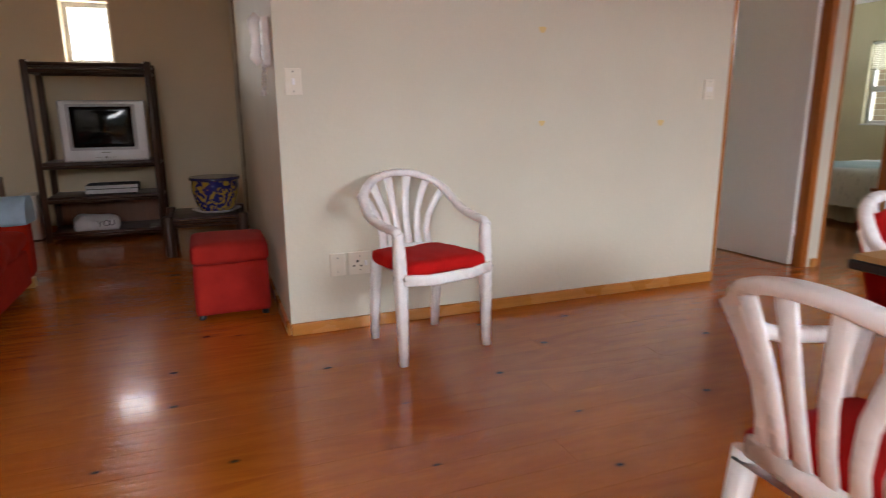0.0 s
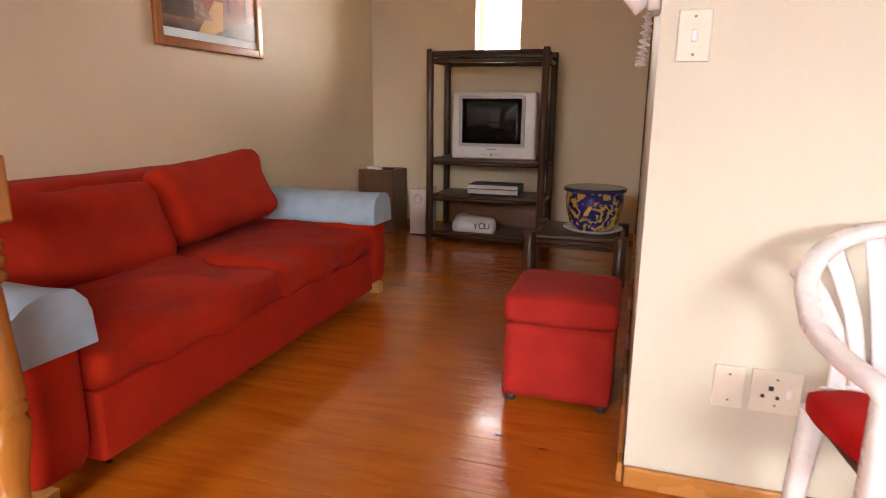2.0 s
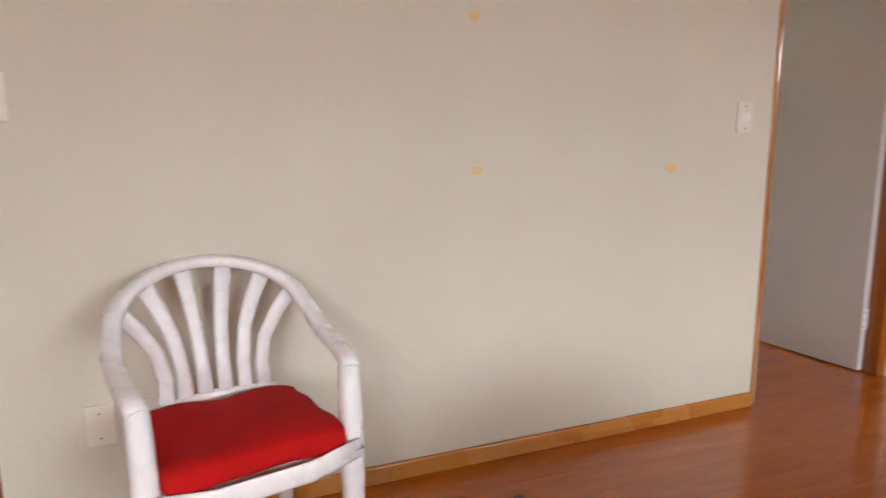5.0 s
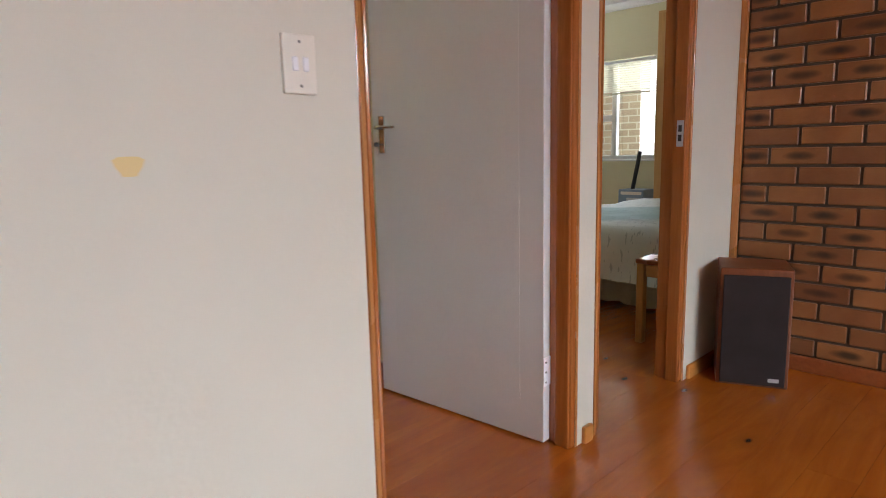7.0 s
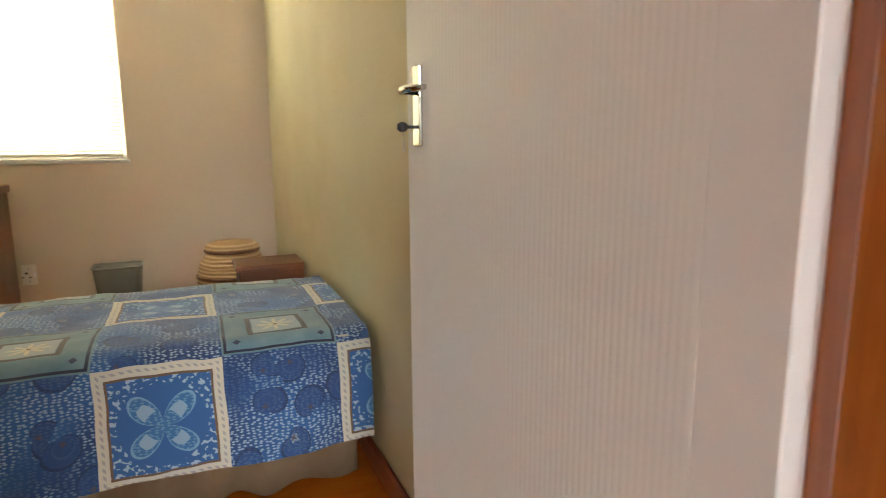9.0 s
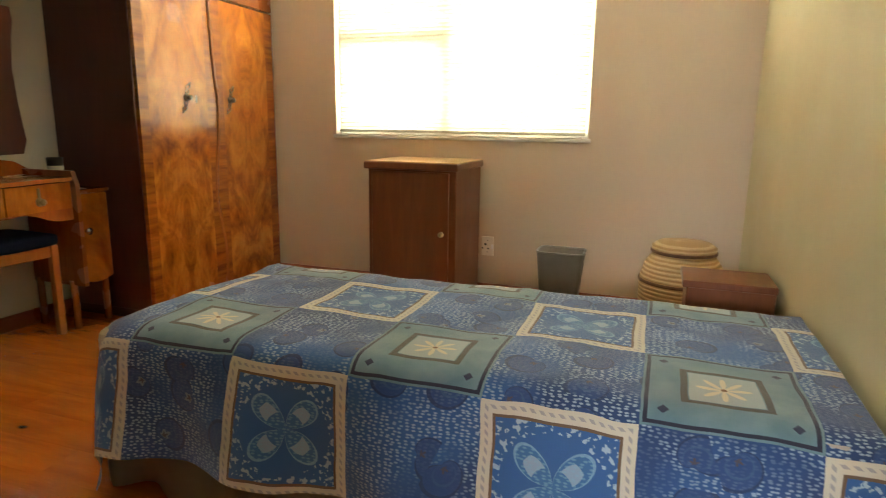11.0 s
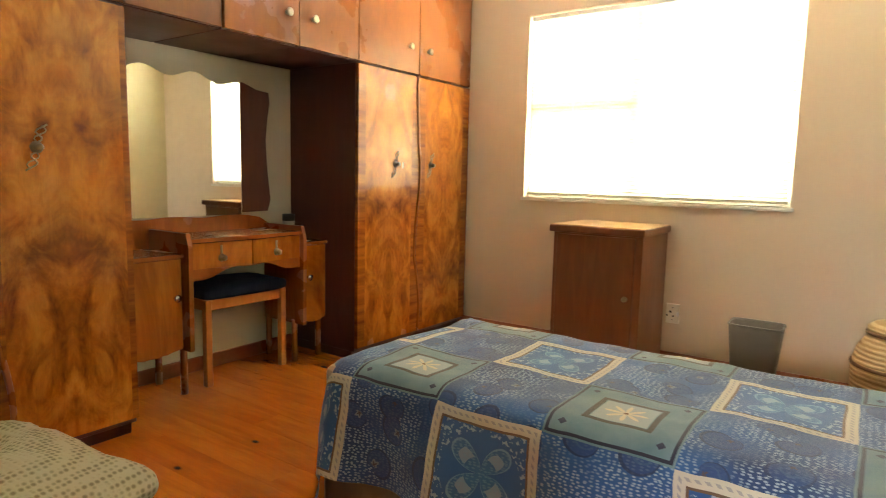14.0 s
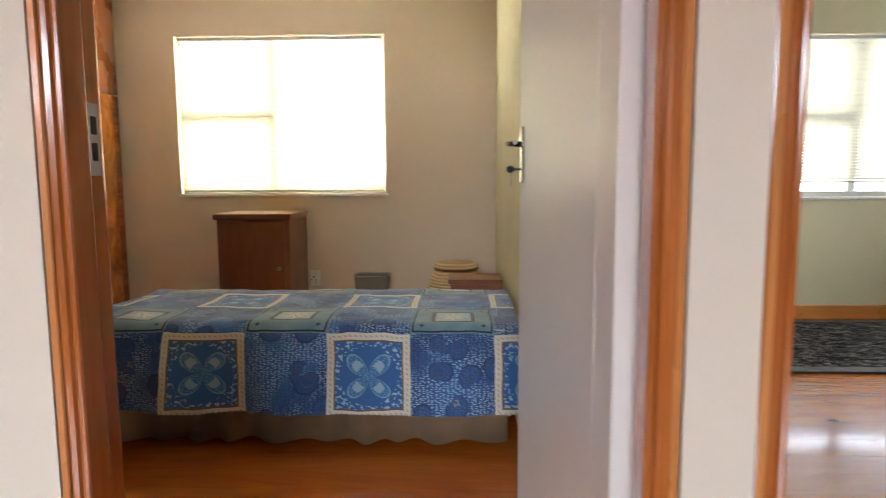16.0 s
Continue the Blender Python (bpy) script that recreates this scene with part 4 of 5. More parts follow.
# ---- newel post ----
nw = thing("newel_post", "turned and varnished wooden newel post with a ball top", "newel post", -1.165, -0.85, 0)
cx, cy = -1.165, -0.85
part("base", box(B(), cx - 0.045, cx + 0.045, cy - 0.045, cy + 0.045, 0, 0.125, 0.004, 2), NEWEL, nw)
prof = [(0.03, 0.125), (0.043, 0.13), (0.045, 0.145), (0.034, 0.152), (0.043, 0.16), (0.045, 0.175), (0.034, 0.182), (0.04, 0.19), (0.036, 0.205), (0.028, 0.215), (0.032, 0.28), (0.046, 0.36), (0.048, 0.39), (0.04, 0.405), (0.048, 0.415), (0.048, 0.425), (0.040, 0.432), (0.048, 0.44), (0.046, 0.45), (0.044, 0.50), (0.034, 0.64), (0.032, 0.652), (0.044, 0.66), (0.046, 0.672), (0.037, 0.68), (0.046, 0.688), (0.047, 0.70), (0.038, 0.708), (0.046, 0.716), (0.044, 0.728), (0.034, 0.735), (0.034, 0.76)]
part("turned_shaft", lathe(B(), cx, cy, [(r, z * 1.07 if z > 0.13 else z) for r, z in prof], 28), NEWEL, nw)
part("block", box(B(), cx - 0.048, cx + 0.048, cy - 0.048, cy + 0.048, 0.812, 0.937, 0.006, 2), NEWEL, nw)
part("ball_top", lathe(B(), cx, cy, [(0.028, 0.935), (0.044, 0.94), (0.044, 0.95), (0.034, 0.956), (0.042, 0.964), (0.042, 0.972), (0.032, 0.98), (0.032, 0.99), (0.046, 1.0), (0.055, 1.02), (0.055, 1.04), (0.047, 1.058), (0.02, 1.066)], 28), MAHOG, nw, "darker turned ball cap")
hr = thing("handrail", "varnished wooden handrail fixed to the newel post", "handrail", -1.75, -0.85, 0.85)
part("rail", sweep(B(), [(-1.213, -0.85, 0.85), (-1.7, -0.85, 0.85), (WX, -0.85, 0.85)], 0.06, 0.05), NEWEL, hr)

# ---- sofa ----
so = thing("sofa", "red cloth two-seat sofa standing against the wall", "sofa", -1.85, 0.53, 0)
SX0, SX1, SY0, SY1 = -2.31, -1.365, -0.675, 1.55
part("base", box(B(), SX0, SX1, SY0 + 0.215, SY1 - 0.215, 0.06, 0.27, 0.012, 2), RED, so)
for a, b in ((SY0, SY0 + 0.21), (SY1 - 0.21, SY1)):
    bm = cushion(B(), SX0, SX1, a, b, 0.06, 0.57, 0.0, 0.004, 12, 1.0, 0.6)
    part("arm", bm, RED, so)
part("backrest", cushion(B(), SX0, SX0 + 0.24, SY0 + 0.21, SY1 - 0.21, 0.2, 0.745, 0.01, 0.006, 14, 2.0, 0.4), RED, so)
my = (SY0 + SY1) / 2
for i, (a, b) in enumerate(((SY0 + 0.21, my + 0.02), (my + 0.02, SY1 - 0.21))):
    part("seat_cushion", cushion(B(), SX0 + 0.22, SX1 + 0.012, a, b, 0.262, 0.40, 0.022, 0.024, 18, 5.0 + 3 * i, 0.75), RED, so)
    bm = cushion(B(), -0.095, 0.095, a + 0.01 + 0.03 * i, b + 0.02 - 0.09 * i, -0.185, 0.185, 0.0, 0.012, 16, 9.0 + 4 * i, 0.85)
    bm.transform(pose(-1.985, 0.01 if i else 0, 0.545 + 0.008 * i, 0 if not i else 4, -20, 0))
    part("back_cushion", bm, RED, so)
for x in (SX0 + 0.06, SX1 - 0.05):
    for y in (SY0 + 0.06, SY1 - 0.06):
        part("foot", box(B(), x - 0.03, x + 0.03, y - 0.03, y + 0.03, 0, 0.062, 0.004, 1), PINE, so, "pale wooden foot")
for a, b in ((SY0 - 0.012, SY0 + 0.222), (SY1 - 0.222, SY1 + 0.012)):
    cv = thing("arm_cover", "pale blue cloth cover laid over the sofa arm", "arm cover", -1.8, (a + b) / 2, 0.4, group="sofa arm covers")
    bm = B()
    n, rows = 12, []
    for i in range(9):
        x = SX0 + 0.12 + (SX1 + 0.016 - SX0 - 0.12) * i / 8
        ring = []
        for k in range(n + 1):
            t = k / n
            if t < 0.25:
                y, z = a, 0.42 + 0.065 * t / 0.25
            elif t > 0.75:
                y, z = b, 0.42 + 0.065 * (1 - t) / 0.25
            else:
                g = math.pi * (t - 0.25) / 0.5
                y, z = (a + b) / 2 - (b - a) / 2 * math.copysign(abs(math.cos(g)) ** 0.85, math.cos(g)), 0.485 + 0.10 * math.sin(g) ** 0.8
            ring.append(bm.verts.new((x, y + 0.003 * math.sin(x * 31 + k), z + 0.003 * math.sin(x * 23 + k * 2))))
        rows.append(ring)
    for p, q in zip(rows, rows[1:]):
        for k in range(n):
            f = bm.faces.new((p[k], p[k + 1], q[k + 1], q[k]))
            f.smooth = True
    f = bm.faces.new(rows[-1])
    bmesh.ops.recalc_face_normals(bm, faces=bm.faces)
    bmesh.ops.solidify(bm, geom=bm.faces[:], thickness=0.004)
    part("cloth", bm, BLUECOV, cv)
    part("seam", sweep(B(), [(SX1 + 0.012, v.y, v.z) for v in [Vector((0, (a + b) / 2 - (b - a) / 2 * math.cos(math.pi * k / 12) * 0.98, 0.486 + 0.097 * math.sin(math.pi * k / 12))) for k in range(13)]], 0.006, seg=5), BLUECOV, cv)

# ---- ottoman, side table, pot ----
ot = thing("ottoman", "red cloth cube footstool on small castors", "footstool", -0.245, 0.58, 0)
part("body", cushion(B(), -0.435, -0.055, 0.385, 0.775, 0.025, 0.30, 0, 0.003, 10, 1.5, 0.12), RED_OTT, ot)
part("lid", cushion(B(), -0.440, -0.050, 0.380, 0.780, 0.298, 0.405, 0.012, 0.003, 12, 2.5, 0.55), RED_OTT, ot, "padded lid")
for x in (-0.405, -0.085):
    for y in (0.415, 0.745):
        part("castor", lathe(B(), x, y, [(0.012, 0), (0.018, 0.004), (0.018, 0.022), (0.012, 0.028)], 12), DARK, ot)

st = thing("side_table", "low dark cane side table in the alcove", "side table", -0.35, 2.3, 0)
for x in (-0.625, -0.09):
    for y in (2.06, 2.56):
        part("leg", lathe(B(), x, y, [(0.036, 0), (0.038, 0.01), (0.038, 0.30), (0.03, 0.308)], 16), CANE, st)
for z, r in ((0.255, 0.014), (0.225, 0.012)):
    for y in (2.06, 2.56):
        part("rail", sweep(B(), [(-0.60, y, z), (-0.12, y, z)], 2 * r, seg=8), CANE, st)
    for x in (-0.625, -0.09):
        part("rail", sweep(B(), [(x, 2.09, z), (x, 2.53, z)], 2 * r, seg=8), CANE, st)
part("tabletop", box(B(), -0.595, -0.12, 2.05, 2.57, 0.272, 0.292, 0.006, 2), CANE, st)
pt = thing("flower_pot", "glazed blue and gold ceramic planter", "plant pot", -0.27, 2.28, 0.292)
part("saucer", lathe(B(), -0.27, 2.28, [(0.10, 0.292), (0.13, 0.296), (0.185, 0.318), (0.185, 0.322), (0.13, 0.306), (0.05, 0.303)], 32), PLASTIC, pt, "white saucer with a blue rim")
part("bowl", lathe(B(), -0.27, 2.28, [(0.105, 0.305), (0.13, 0.315), (0.15, 0.36), (0.172, 0.44), (0.178, 0.50), (0.172, 0.54), (0.188, 0.552), (0.19, 0.572), (0.178, 0.574), (0.160, 0.55), (0.158, 0.50), (0.1, 0.35)], 36), POTGLAZE, pt)
part("rim_band", lathe(B(), -0.27, 2.28, [(0.1895, 0.551), (0.1915, 0.553), (0.1915, 0.570), (0.1895, 0.573)], 36), plain("navy_glaze", (0.02, 0.022, 0.10), 0.15), pt, "dark blue rim")

# ---- television stand ----
ts = thing("television_stand", "tall dark cane television stand with open shelves", "shelf unit", -1.16, 3.2, 0)
TX0, TX1, TY0, TY1 = -1.60, -0.715, 2.97, 3.42
for x in (TX0, TX1):
    for y in (TY0, TY1):
        p = part("post", lathe(B(), x, y, [(0.024, 0), (0.028, 0.01), (0.028, 1.47), (0.024, 1.485)], 16), CANE, ts)
        part("cap", box(B(), x + 0.02 if x == TX0 else x - 0.045, x + 0.045 if x == TX0 else x - 0.02, y - 0.03, y - 0.012, 1.468, 1.482, 0.002, 1), PLATE, p, "pale end cap")
for nm, z, t in (("shelf", 0.06, 0.02), ("shelf", 0.36, 0.02), ("shelf", 0.645, 0.024)):
    part(nm, box(B(), TX0 + 0.02, TX1 - 0.02, TY0 + 0.01, TY1 - 0.01, z, z + t, 0.005, 2), CANE, ts)
for z in (0.045, 0.345, 0.63, 1.40, 1.455):
    for y in (TY0, TY1):
        part("cross_rail", sweep(B(), [(TX0 + 0.02, y, z), (TX1 - 0.02, y, z)], 0.032, seg=8), CANE, ts)
    for x in (TX0, TX1):
        part("side_rail", sweep(B(), [(x, TY0 + 0.02, z), (x, TY1 - 0.02, z)], 0.03, seg=8), CANE, ts)
part("top_panel", box(B(), TX0 + 0.02, TX1 - 0.02, TY0 + 0.012, TY1 - 0.012, 1.43, 1.445, 0.003, 1), CANE, ts)
part("back_panel", box(B(), TX0 + 0.02, TX1 - 0.02, TY1 - 0.006, TY1 + 0.004, 0.06, 0.36), CABINET, ts)

tv = thing("television", "silver tube television standing on the dark shelf", "television", -1.09, 3.1, 0.669)
bm = box(B(), -1.41, -0.765, 2.93, 3.02, 0.672, 1.172, 0.016, 3)
part("bezel", bm, SILVER, tv)
bm = B()
prism(bm, [(-1.37, 0.72), (-0.81, 0.72), (-0.81, 1.13), (-1.37, 1.13)], "y", 3.02, 3.05)
top = [v for v in bm.verts if v.co.y > 3.04]
ext = bmesh.ops.extrude_face_region(bm, geom=[f for f in bm.faces if all(v in top for v in f.verts)])
for v in ext["geom"]:
    if isinstance(v, bmesh.types.BMVert):
        v.co = Vector((-1.09 + (v.co.x + 1.09) * 0.6, 3.36, 0.90 + (v.co.z - 0.92) * 0.6))
part("tube_housing", bm, DARK, tv)
part("inner_bezel", box(B(), -1.352, -0.845, 2.922, 2.935, 0.765, 1.142, 0.010, 2), plain("grey_bezel", (0.35, 0.35, 0.37), 0.4, 0.2), tv)
bm = B()
g = []
for j in range(11):
    g.append([bm.verts.new((-1.325 + 0.453 * i / 12, 2.921 - 0.012 * (1 - (i / 6 - 1) ** 2) * (1 - (j / 5 - 1) ** 2), 0.79 + 0.33 * j / 10)) for i in range(13)])
for j in range(10):
    for i in range(12):
        f = bm.faces.new((g[j][i], g[j][i + 1], g[j + 1][i + 1], g[j + 1][i]))
        f.smooth = True
bmesh.ops.solidify(bm, geom=bm.faces[:], thickness=-0.004)
part("screen", bm, SCREEN, tv, "dark curved glass screen")
for i in range(6):
    x = -1.17 + 0.018 * i + (0.05 if i > 2 else 0)
    part("button", box(B(), x - 0.005, x + 0.005, 2.925, 2.931, 0.705, 0.711, 0.001, 1), SCREW, tv)
part("dial", box(B(), -1.105, -1.085, 2.923, 2.931, 0.697, 0.717, 0.006, 2), SCREW, tv)
part("badge", box(B(), -1.13, -1.06, 2.928, 2.931, 0.744, 0.752), SCREW, tv)

dv = thing("dvd_player", "slim silver disc player on the shelf", "disc player", -1.08, 3.12, 0.38)
part("case", box(B(), -1.30, -0.90, 3.03, 3.28, 0.392, 0.465, 0.004, 1), DARK, dv)
part("front_panel", box(B(), -1.302, -0.898, 3.018, 3.03, 0.394, 0.428, 0.003, 1), SILVER, dv)
part("upper_panel", box(B(), -1.302, -0.898, 3.020, 3.03, 0.434, 0.463, 0.003, 1), SILVER, dv)
for x in (-1.27, -0.93):
    part("foot", box(B(), x - 0.015, x + 0.015, 3.05, 3.25, 0.38, 0.392), DARK, dv)
bg = thing("plastic_bag", "crumpled white carrier bag on the lowest shelf", "bag", -1.25, 3.12, 0.08)
bm = cushion(B(), -1.43, -1.09, 3.0, 3.22, 0.075, 0.20, 0.02, 0.03, 14, 7.7, 0.9)
part("bag", bm, PRINTBAG, bg)
for i, (x, z) in enumerate(((-1.22, 0.145), (-1.175, 0.15), (-1.13, 0.152))):
    cu = bpy.data.curves.new("letter", "FONT")
    cu.body, cu.size, cu.extrude = "YOU"[i], 0.07, 0.002
    ob = new("letter", cu)
    ob.data.materials.append(BAGINK)
    ob.parent = bg
    ob.matrix_basis = bg.matrix_basis.inverted() @ pose(x - 0.02, 2.972, z - 0.03, 78, 0, 0)
rc = thing("remote_control", "small grey remote control on the bottom shelf", "remote control", -0.80, 3.02, 0.08)
part("case", box(B(), -0.83, -0.77, 2.96, 3.1, 0.08, 0.10, 0.006, 2), SCREW, rc)

sw = thing("subwoofer", "silver boxed subwoofer beside the television stand", "loudspeaker", -1.73, 3.25, 0)
part("cabinet", box(B(), -1.835, -1.69, 3.14, 3.42, 0.01, 0.39, 0.006, 2), plain("champagne_panel", (0.62, 0.58, 0.54), 0.4, 0.1), sw)
part("port", lathe(B(), 0, 0, [(0.035, 0), (0.04, 0.006), (0.026, 0.012), (0.022, 0.004)], 20), SILVER, sw, "round chrome port", True)
sw.children[-1].matrix_basis = pose(-0.0325, -0.11, 0.31, 90, 0, 0)
part("cone", lathe(B(), 0, 0, [(0.02, 0), (0.021, 0.0125), (0.005, 0.009)], 20), DARK, sw, "", True)
sw.children[-1].matrix_basis = pose(-0.0325, -0.11, 0.31, 90, 0, 0)
part("foot", box(B(), -1.83, -1.695, 3.15, 3.41, 0, 0.01), DARK, sw)

sb = thing("corner_loudspeaker", "brown veneered loudspeaker in the alcove corner", "loudspeaker", -2.15, 3.3, 0)
part("cabinet", box(B(), -2.315, -2.0, 3.17, 3.5, 0, 0.53, 0.004, 1), BROWNBOX, sb)
part("grille", box(B(), -2.295, -2.02, 3.162, 3.17, 0.03, 0.50, 0.003, 1), BROWNBOX, sb)
for i in range(2):
    rm = thing("remote_control", "black remote control lying on the loudspeaker", "remote control", -2.2 + 0.1 * i, 3.25, 0.53, 70, group="remotes on the speaker")
    part("case", box(B(), -0.022, 0.022, -0.08, 0.08, 0, 0.02, 0.006, 2), DARK if i else PLASTIC, rm, local=True)

# ---- picture ----
pc = thing("framed_picture", "sunset river painting in a varnished wooden frame", "picture", WX, 1.38, 1.63)
PY0, PY1, PZ0, PZ1 = 0.935, 1.835, 1.33, 1.95
for nm, q in (("frame_side", (PY0, PY0 + 0.05, PZ0, PZ1)), ("frame_side", (PY1 - 0.05, PY1, PZ0, PZ1)), ("frame_rail", (PY0 + 0.05, PY1 - 0.05, PZ0, PZ0 + 0.05)), ("frame_rail", (PY0 + 0.05, PY1 - 0.05, PZ1 - 0.05, PZ1))):
    part(nm, box(B(), WX + 0.001, WX + 0.028, q[0], q[1], q[2], q[3], 0.007, 3), FRAME, pc)
part("mount", box(B(), WX + 0.002, WX + 0.010, PY0 + 0.045, PY1 - 0.045, PZ0 + 0.045, PZ1 - 0.045), MOUNT, pc, "pale blue mount")
bm = B()
vs = [bm.verts.new((WX + 0.0125, y, z)) for y, z in ((PY0 + 0.055, PZ0 + 0.095), (PY1 - 0.055, PZ0 + 0.095), (PY1 - 0.055, PZ1 - 0.095), (PY0 + 0.055, PZ1 - 0.095))]
f = bm.faces.new(vs)
uvl = bm.loops.layers.uv.new("UVMap")
for lp, c in zip(f.loops, ((0, 0), (1, 0), (1, 1), (0, 1))):
    lp[uvl].uv = c
part("print", bm, SUNSET, pc, "orange sunset with a hut and palms")

# ---- bedroom: wardrobe wall ----
FX = 0.66


def wavy(z, k=1.0):
    """The scalloped line between two wardrobe doors."""
    return k * (0.022 * math.sin(z * 7.0) + 0.022 * abs(math.sin(z * 4.6 + 0.6)) ** 0.7 - 0.012)


def pull(parent, x, y, z, key=True):
    """Ornate metal pull: a rosette, two scrolls and a knob."""
    bm = B()
    lathe(bm, 0, 0, [(0.018, 0), (0.021, 0.004), (0.012, 0.008), (0.008, 0.02), (0.014, 0.026), (0.010, 0.034), (0.003, 0.036)], 14)
    p = part("pull", bm, BRASS, parent, "ornate aged brass pull", True)
    base = parent
    while base.parent:
        base = base.parent
    p.matrix_basis = base.matrix_basis.inverted() @ pose(x, y, z, 0, 90, 0)
    for s in (1, -1):
        pts = [(-s * (0.015 + 0.009 * i), 0.014 * math.sin(i * 1.1) * s + s * 0.003 * i, 0.004) for i in range(8)]
        part("scroll", sweep(B(), pts, 0.006, 0.004, 6), BRASS, p, "", True)
        pts = [(-s * (0.02 + 0.0075 * i), -0.012 * math.sin(i * 1.0) * s + s * 0.004 * i, 0.004) for i in range(8)]
        part("scroll", sweep(B(), pts, 0.005, 0.004, 6), BRASS, p, "", True)


def wardrobe(name, label, y0, y1, split, side):
    w = thing(name, label, "wardrobe", 0.4, (y0 + y1) / 2, 0)
    part("carcass", box(B(), 0.112, FX - 0.022, y0, y1, 0.05, 1.645, 0.003, 1), MAHOG_DK, w, "dark mahogany carcass")
    part("plinth", box(B(), 0.14, FX - 0.05, y0 + 0.01, y1 - 0.01, 0, 0.05), MAHOG_DK, w)
    zs = [0.075 + 1.565 * i / 40 for i in range(41)]
    for nm, a, b in (("door", y0 + 0.002, None), ("door", None, y1 - 0.002)):
        if a is not None:
            pts = [(a, 0.075), *[(split - 0.002 + wavy(z), z) for z in zs], (a, 1.64)]
        else:
            pts = [(b, 1.64), *[(split + 0.006 + wavy(z), z) for z in reversed(zs)], (b, 0.075)]
        mid = (a + split) / 2 if a is not None else (b + split) / 2
        d = part(nm, prism(B(), pts, "x", FX - 0.022, FX), burl("burl_walnut_leaf", mid - (y0 + y1) / 2, 3.0 + 7.0 * mid), w, "figured walnut veneer door")
        if a is not None:
            part("wavy_bead", sweep(B(), [(FX + 0.003, split + wavy(z), z) for z in zs], 0.020, 0.012, 8, up=(1, 0, 0)), MAHOG, d, "scalloped dark edge bead")
        pull(d, FX, side[0] if a is not None else side[1], 1.115)
        if a is not None:
            part("keyhole", box(B(), FX, FX + 0.002, side[0] + side[2], side[0] + side[2] + 0.010, 1.09, 1.13, 0.001, 1), CHROME, d)
    return w


wardrobe("wardrobe_left", "tall walnut wardrobe with scalloped doors, beside the dresser", 0.30, 1.335, 0.875, (0.6, 1.02, -0.1))
wardrobe("wardrobe_right", "tall walnut wardrobe with scalloped doors, in the window corner", 2.578, NY - 0.022, 3.105, (2.89, 3.235, 0.07))
for i, (a, b) in enumerate(((0.30, 0.82), (0.82, 1.335), (1.335, 1.745), (1.755, 2.168), (2.168, 2.578), (2.578, 3.105), (3.105, NY - 0.022))):
    u = thing("wall_cupboard", "brown mahogany cupboard above the wardrobes", "cupboard", 0.4, (a + b) / 2, 1.65, group="cupboards above the wardrobes")
    part("body", box(B(), 0.112, FX - 0.02, a + 0.0005, b - 0.0005, 1.648, H - 0.004), MAHOG_DK, u)
    d = part("door", box(B(), FX - 0.018, FX + 0.002, a + 0.002, b - 0.002, 1.652, H - 0.01, 0.002, 1), CUPBOARD, u)
    ky = b - 0.075 if i in (1, 3, 5) else a + 0.085
    if i == 5:
        ky = b - 0.10
    k = part("knob", lathe(B(), 0, 0, [(0.010, 0), (0.010, 0.012), (0.018, 0.018), (0.020, 0.024), (0.012, 0.03), (0.004, 0.028)], 16), plain("cream_knob", (0.5, 0.46, 0.36), 0.35, 0.3) if i == 0 else bpy.data.materials["cream_knob"], d, "round cream knob", True)
    k.matrix_basis = u.matrix_basis.inverted() @ pose(FX + 0.002, ky, 1.79 if i < 5 else 1.80, 0, 90, 0)

# dresser in the niche
dr = thing("dressing_table", "walnut dressing table with a scalloped mirror between the wardrobes", "dressing table", 0.28, 1.98, 0)
DX = 0.45


def serp(y, a, b):
    t = (y - a) / (b - a)
    return DX - 0.012 + 0.022 * math.sin(math.pi * t) ** 2 - 0.008 * math.sin(2 * math.pi * t) ** 2


ys = [1.69 + 0.69 * i / 24 for i in range(25)]
part("top", prism(B(), [(0.135, 1.69), *[(serp(y, 1.69, 2.38) + 0.012, y) for y in ys], (0.135, 2.38)], "z", 0.72, 0.738), MAHOG, dr)
for y in (1.685, 2.362):
    part("side_panel", prism(B(), [(0.135, 0.22), (DX + 0.012, 0.22), (DX + 0.016, 0.70), (DX - 0.005, 0.765), (0.135, 0.765)], "y", y, y + 0.022), MAHOG, dr)
for a, b in ((1.71, 2.033), (2.039, 2.36)):
    yy = [a + (b - a) * i / 16 for i in range(17)]
    bm = prism(B(), [(0.15, a), *[(serp(y, 1.69, 2.38), y) for y in yy], (0.15, b)], "z", 0.595, 0.715)
    d = part("drawer", bm, WALNUT, dr, "curved walnut drawer")
    bm = lathe(B(), 0, 0, [(0.016, 0), (0.02, 0.004), (0.008, 0.01), (0.008, 0.018), (0.015, 0.026), (0.004, 0.034)], 12)
    k = part("pull", bm, BRASS, d, "drop pull of aged brass", True)
    k.matrix_basis = dr.matrix_basis.inverted() @ pose(serp((a + b) / 2, 1.69, 2.38) - 0.002, (a + b) / 2, 0.64, 0, 90, 0)
    part("backplate", box(B(), serp((a + b) / 2, 1.69, 2.38) - 0.001, serp((a + b) / 2, 1.69, 2.38) + 0.003, (a + b) / 2 - 0.006, (a + b) / 2 + 0.006, 0.65, 0.70, 0.0015, 1), BRASS, d)
apr = [(1.71, 0.595)] + [(1.71 + 0.65 * i / 24, 0.592 - 0.05 * abs(math.cos(math.pi * i / 24)) ** 3 - 0.010 * math.sin(3 * math.pi * i / 24) ** 2) for i in range(25)] + [(2.36, 0.595)]
part("apron", prism(B(), apr, "x", DX - 0.03, DX - 0.012), MAHOG, dr, "scalloped apron")
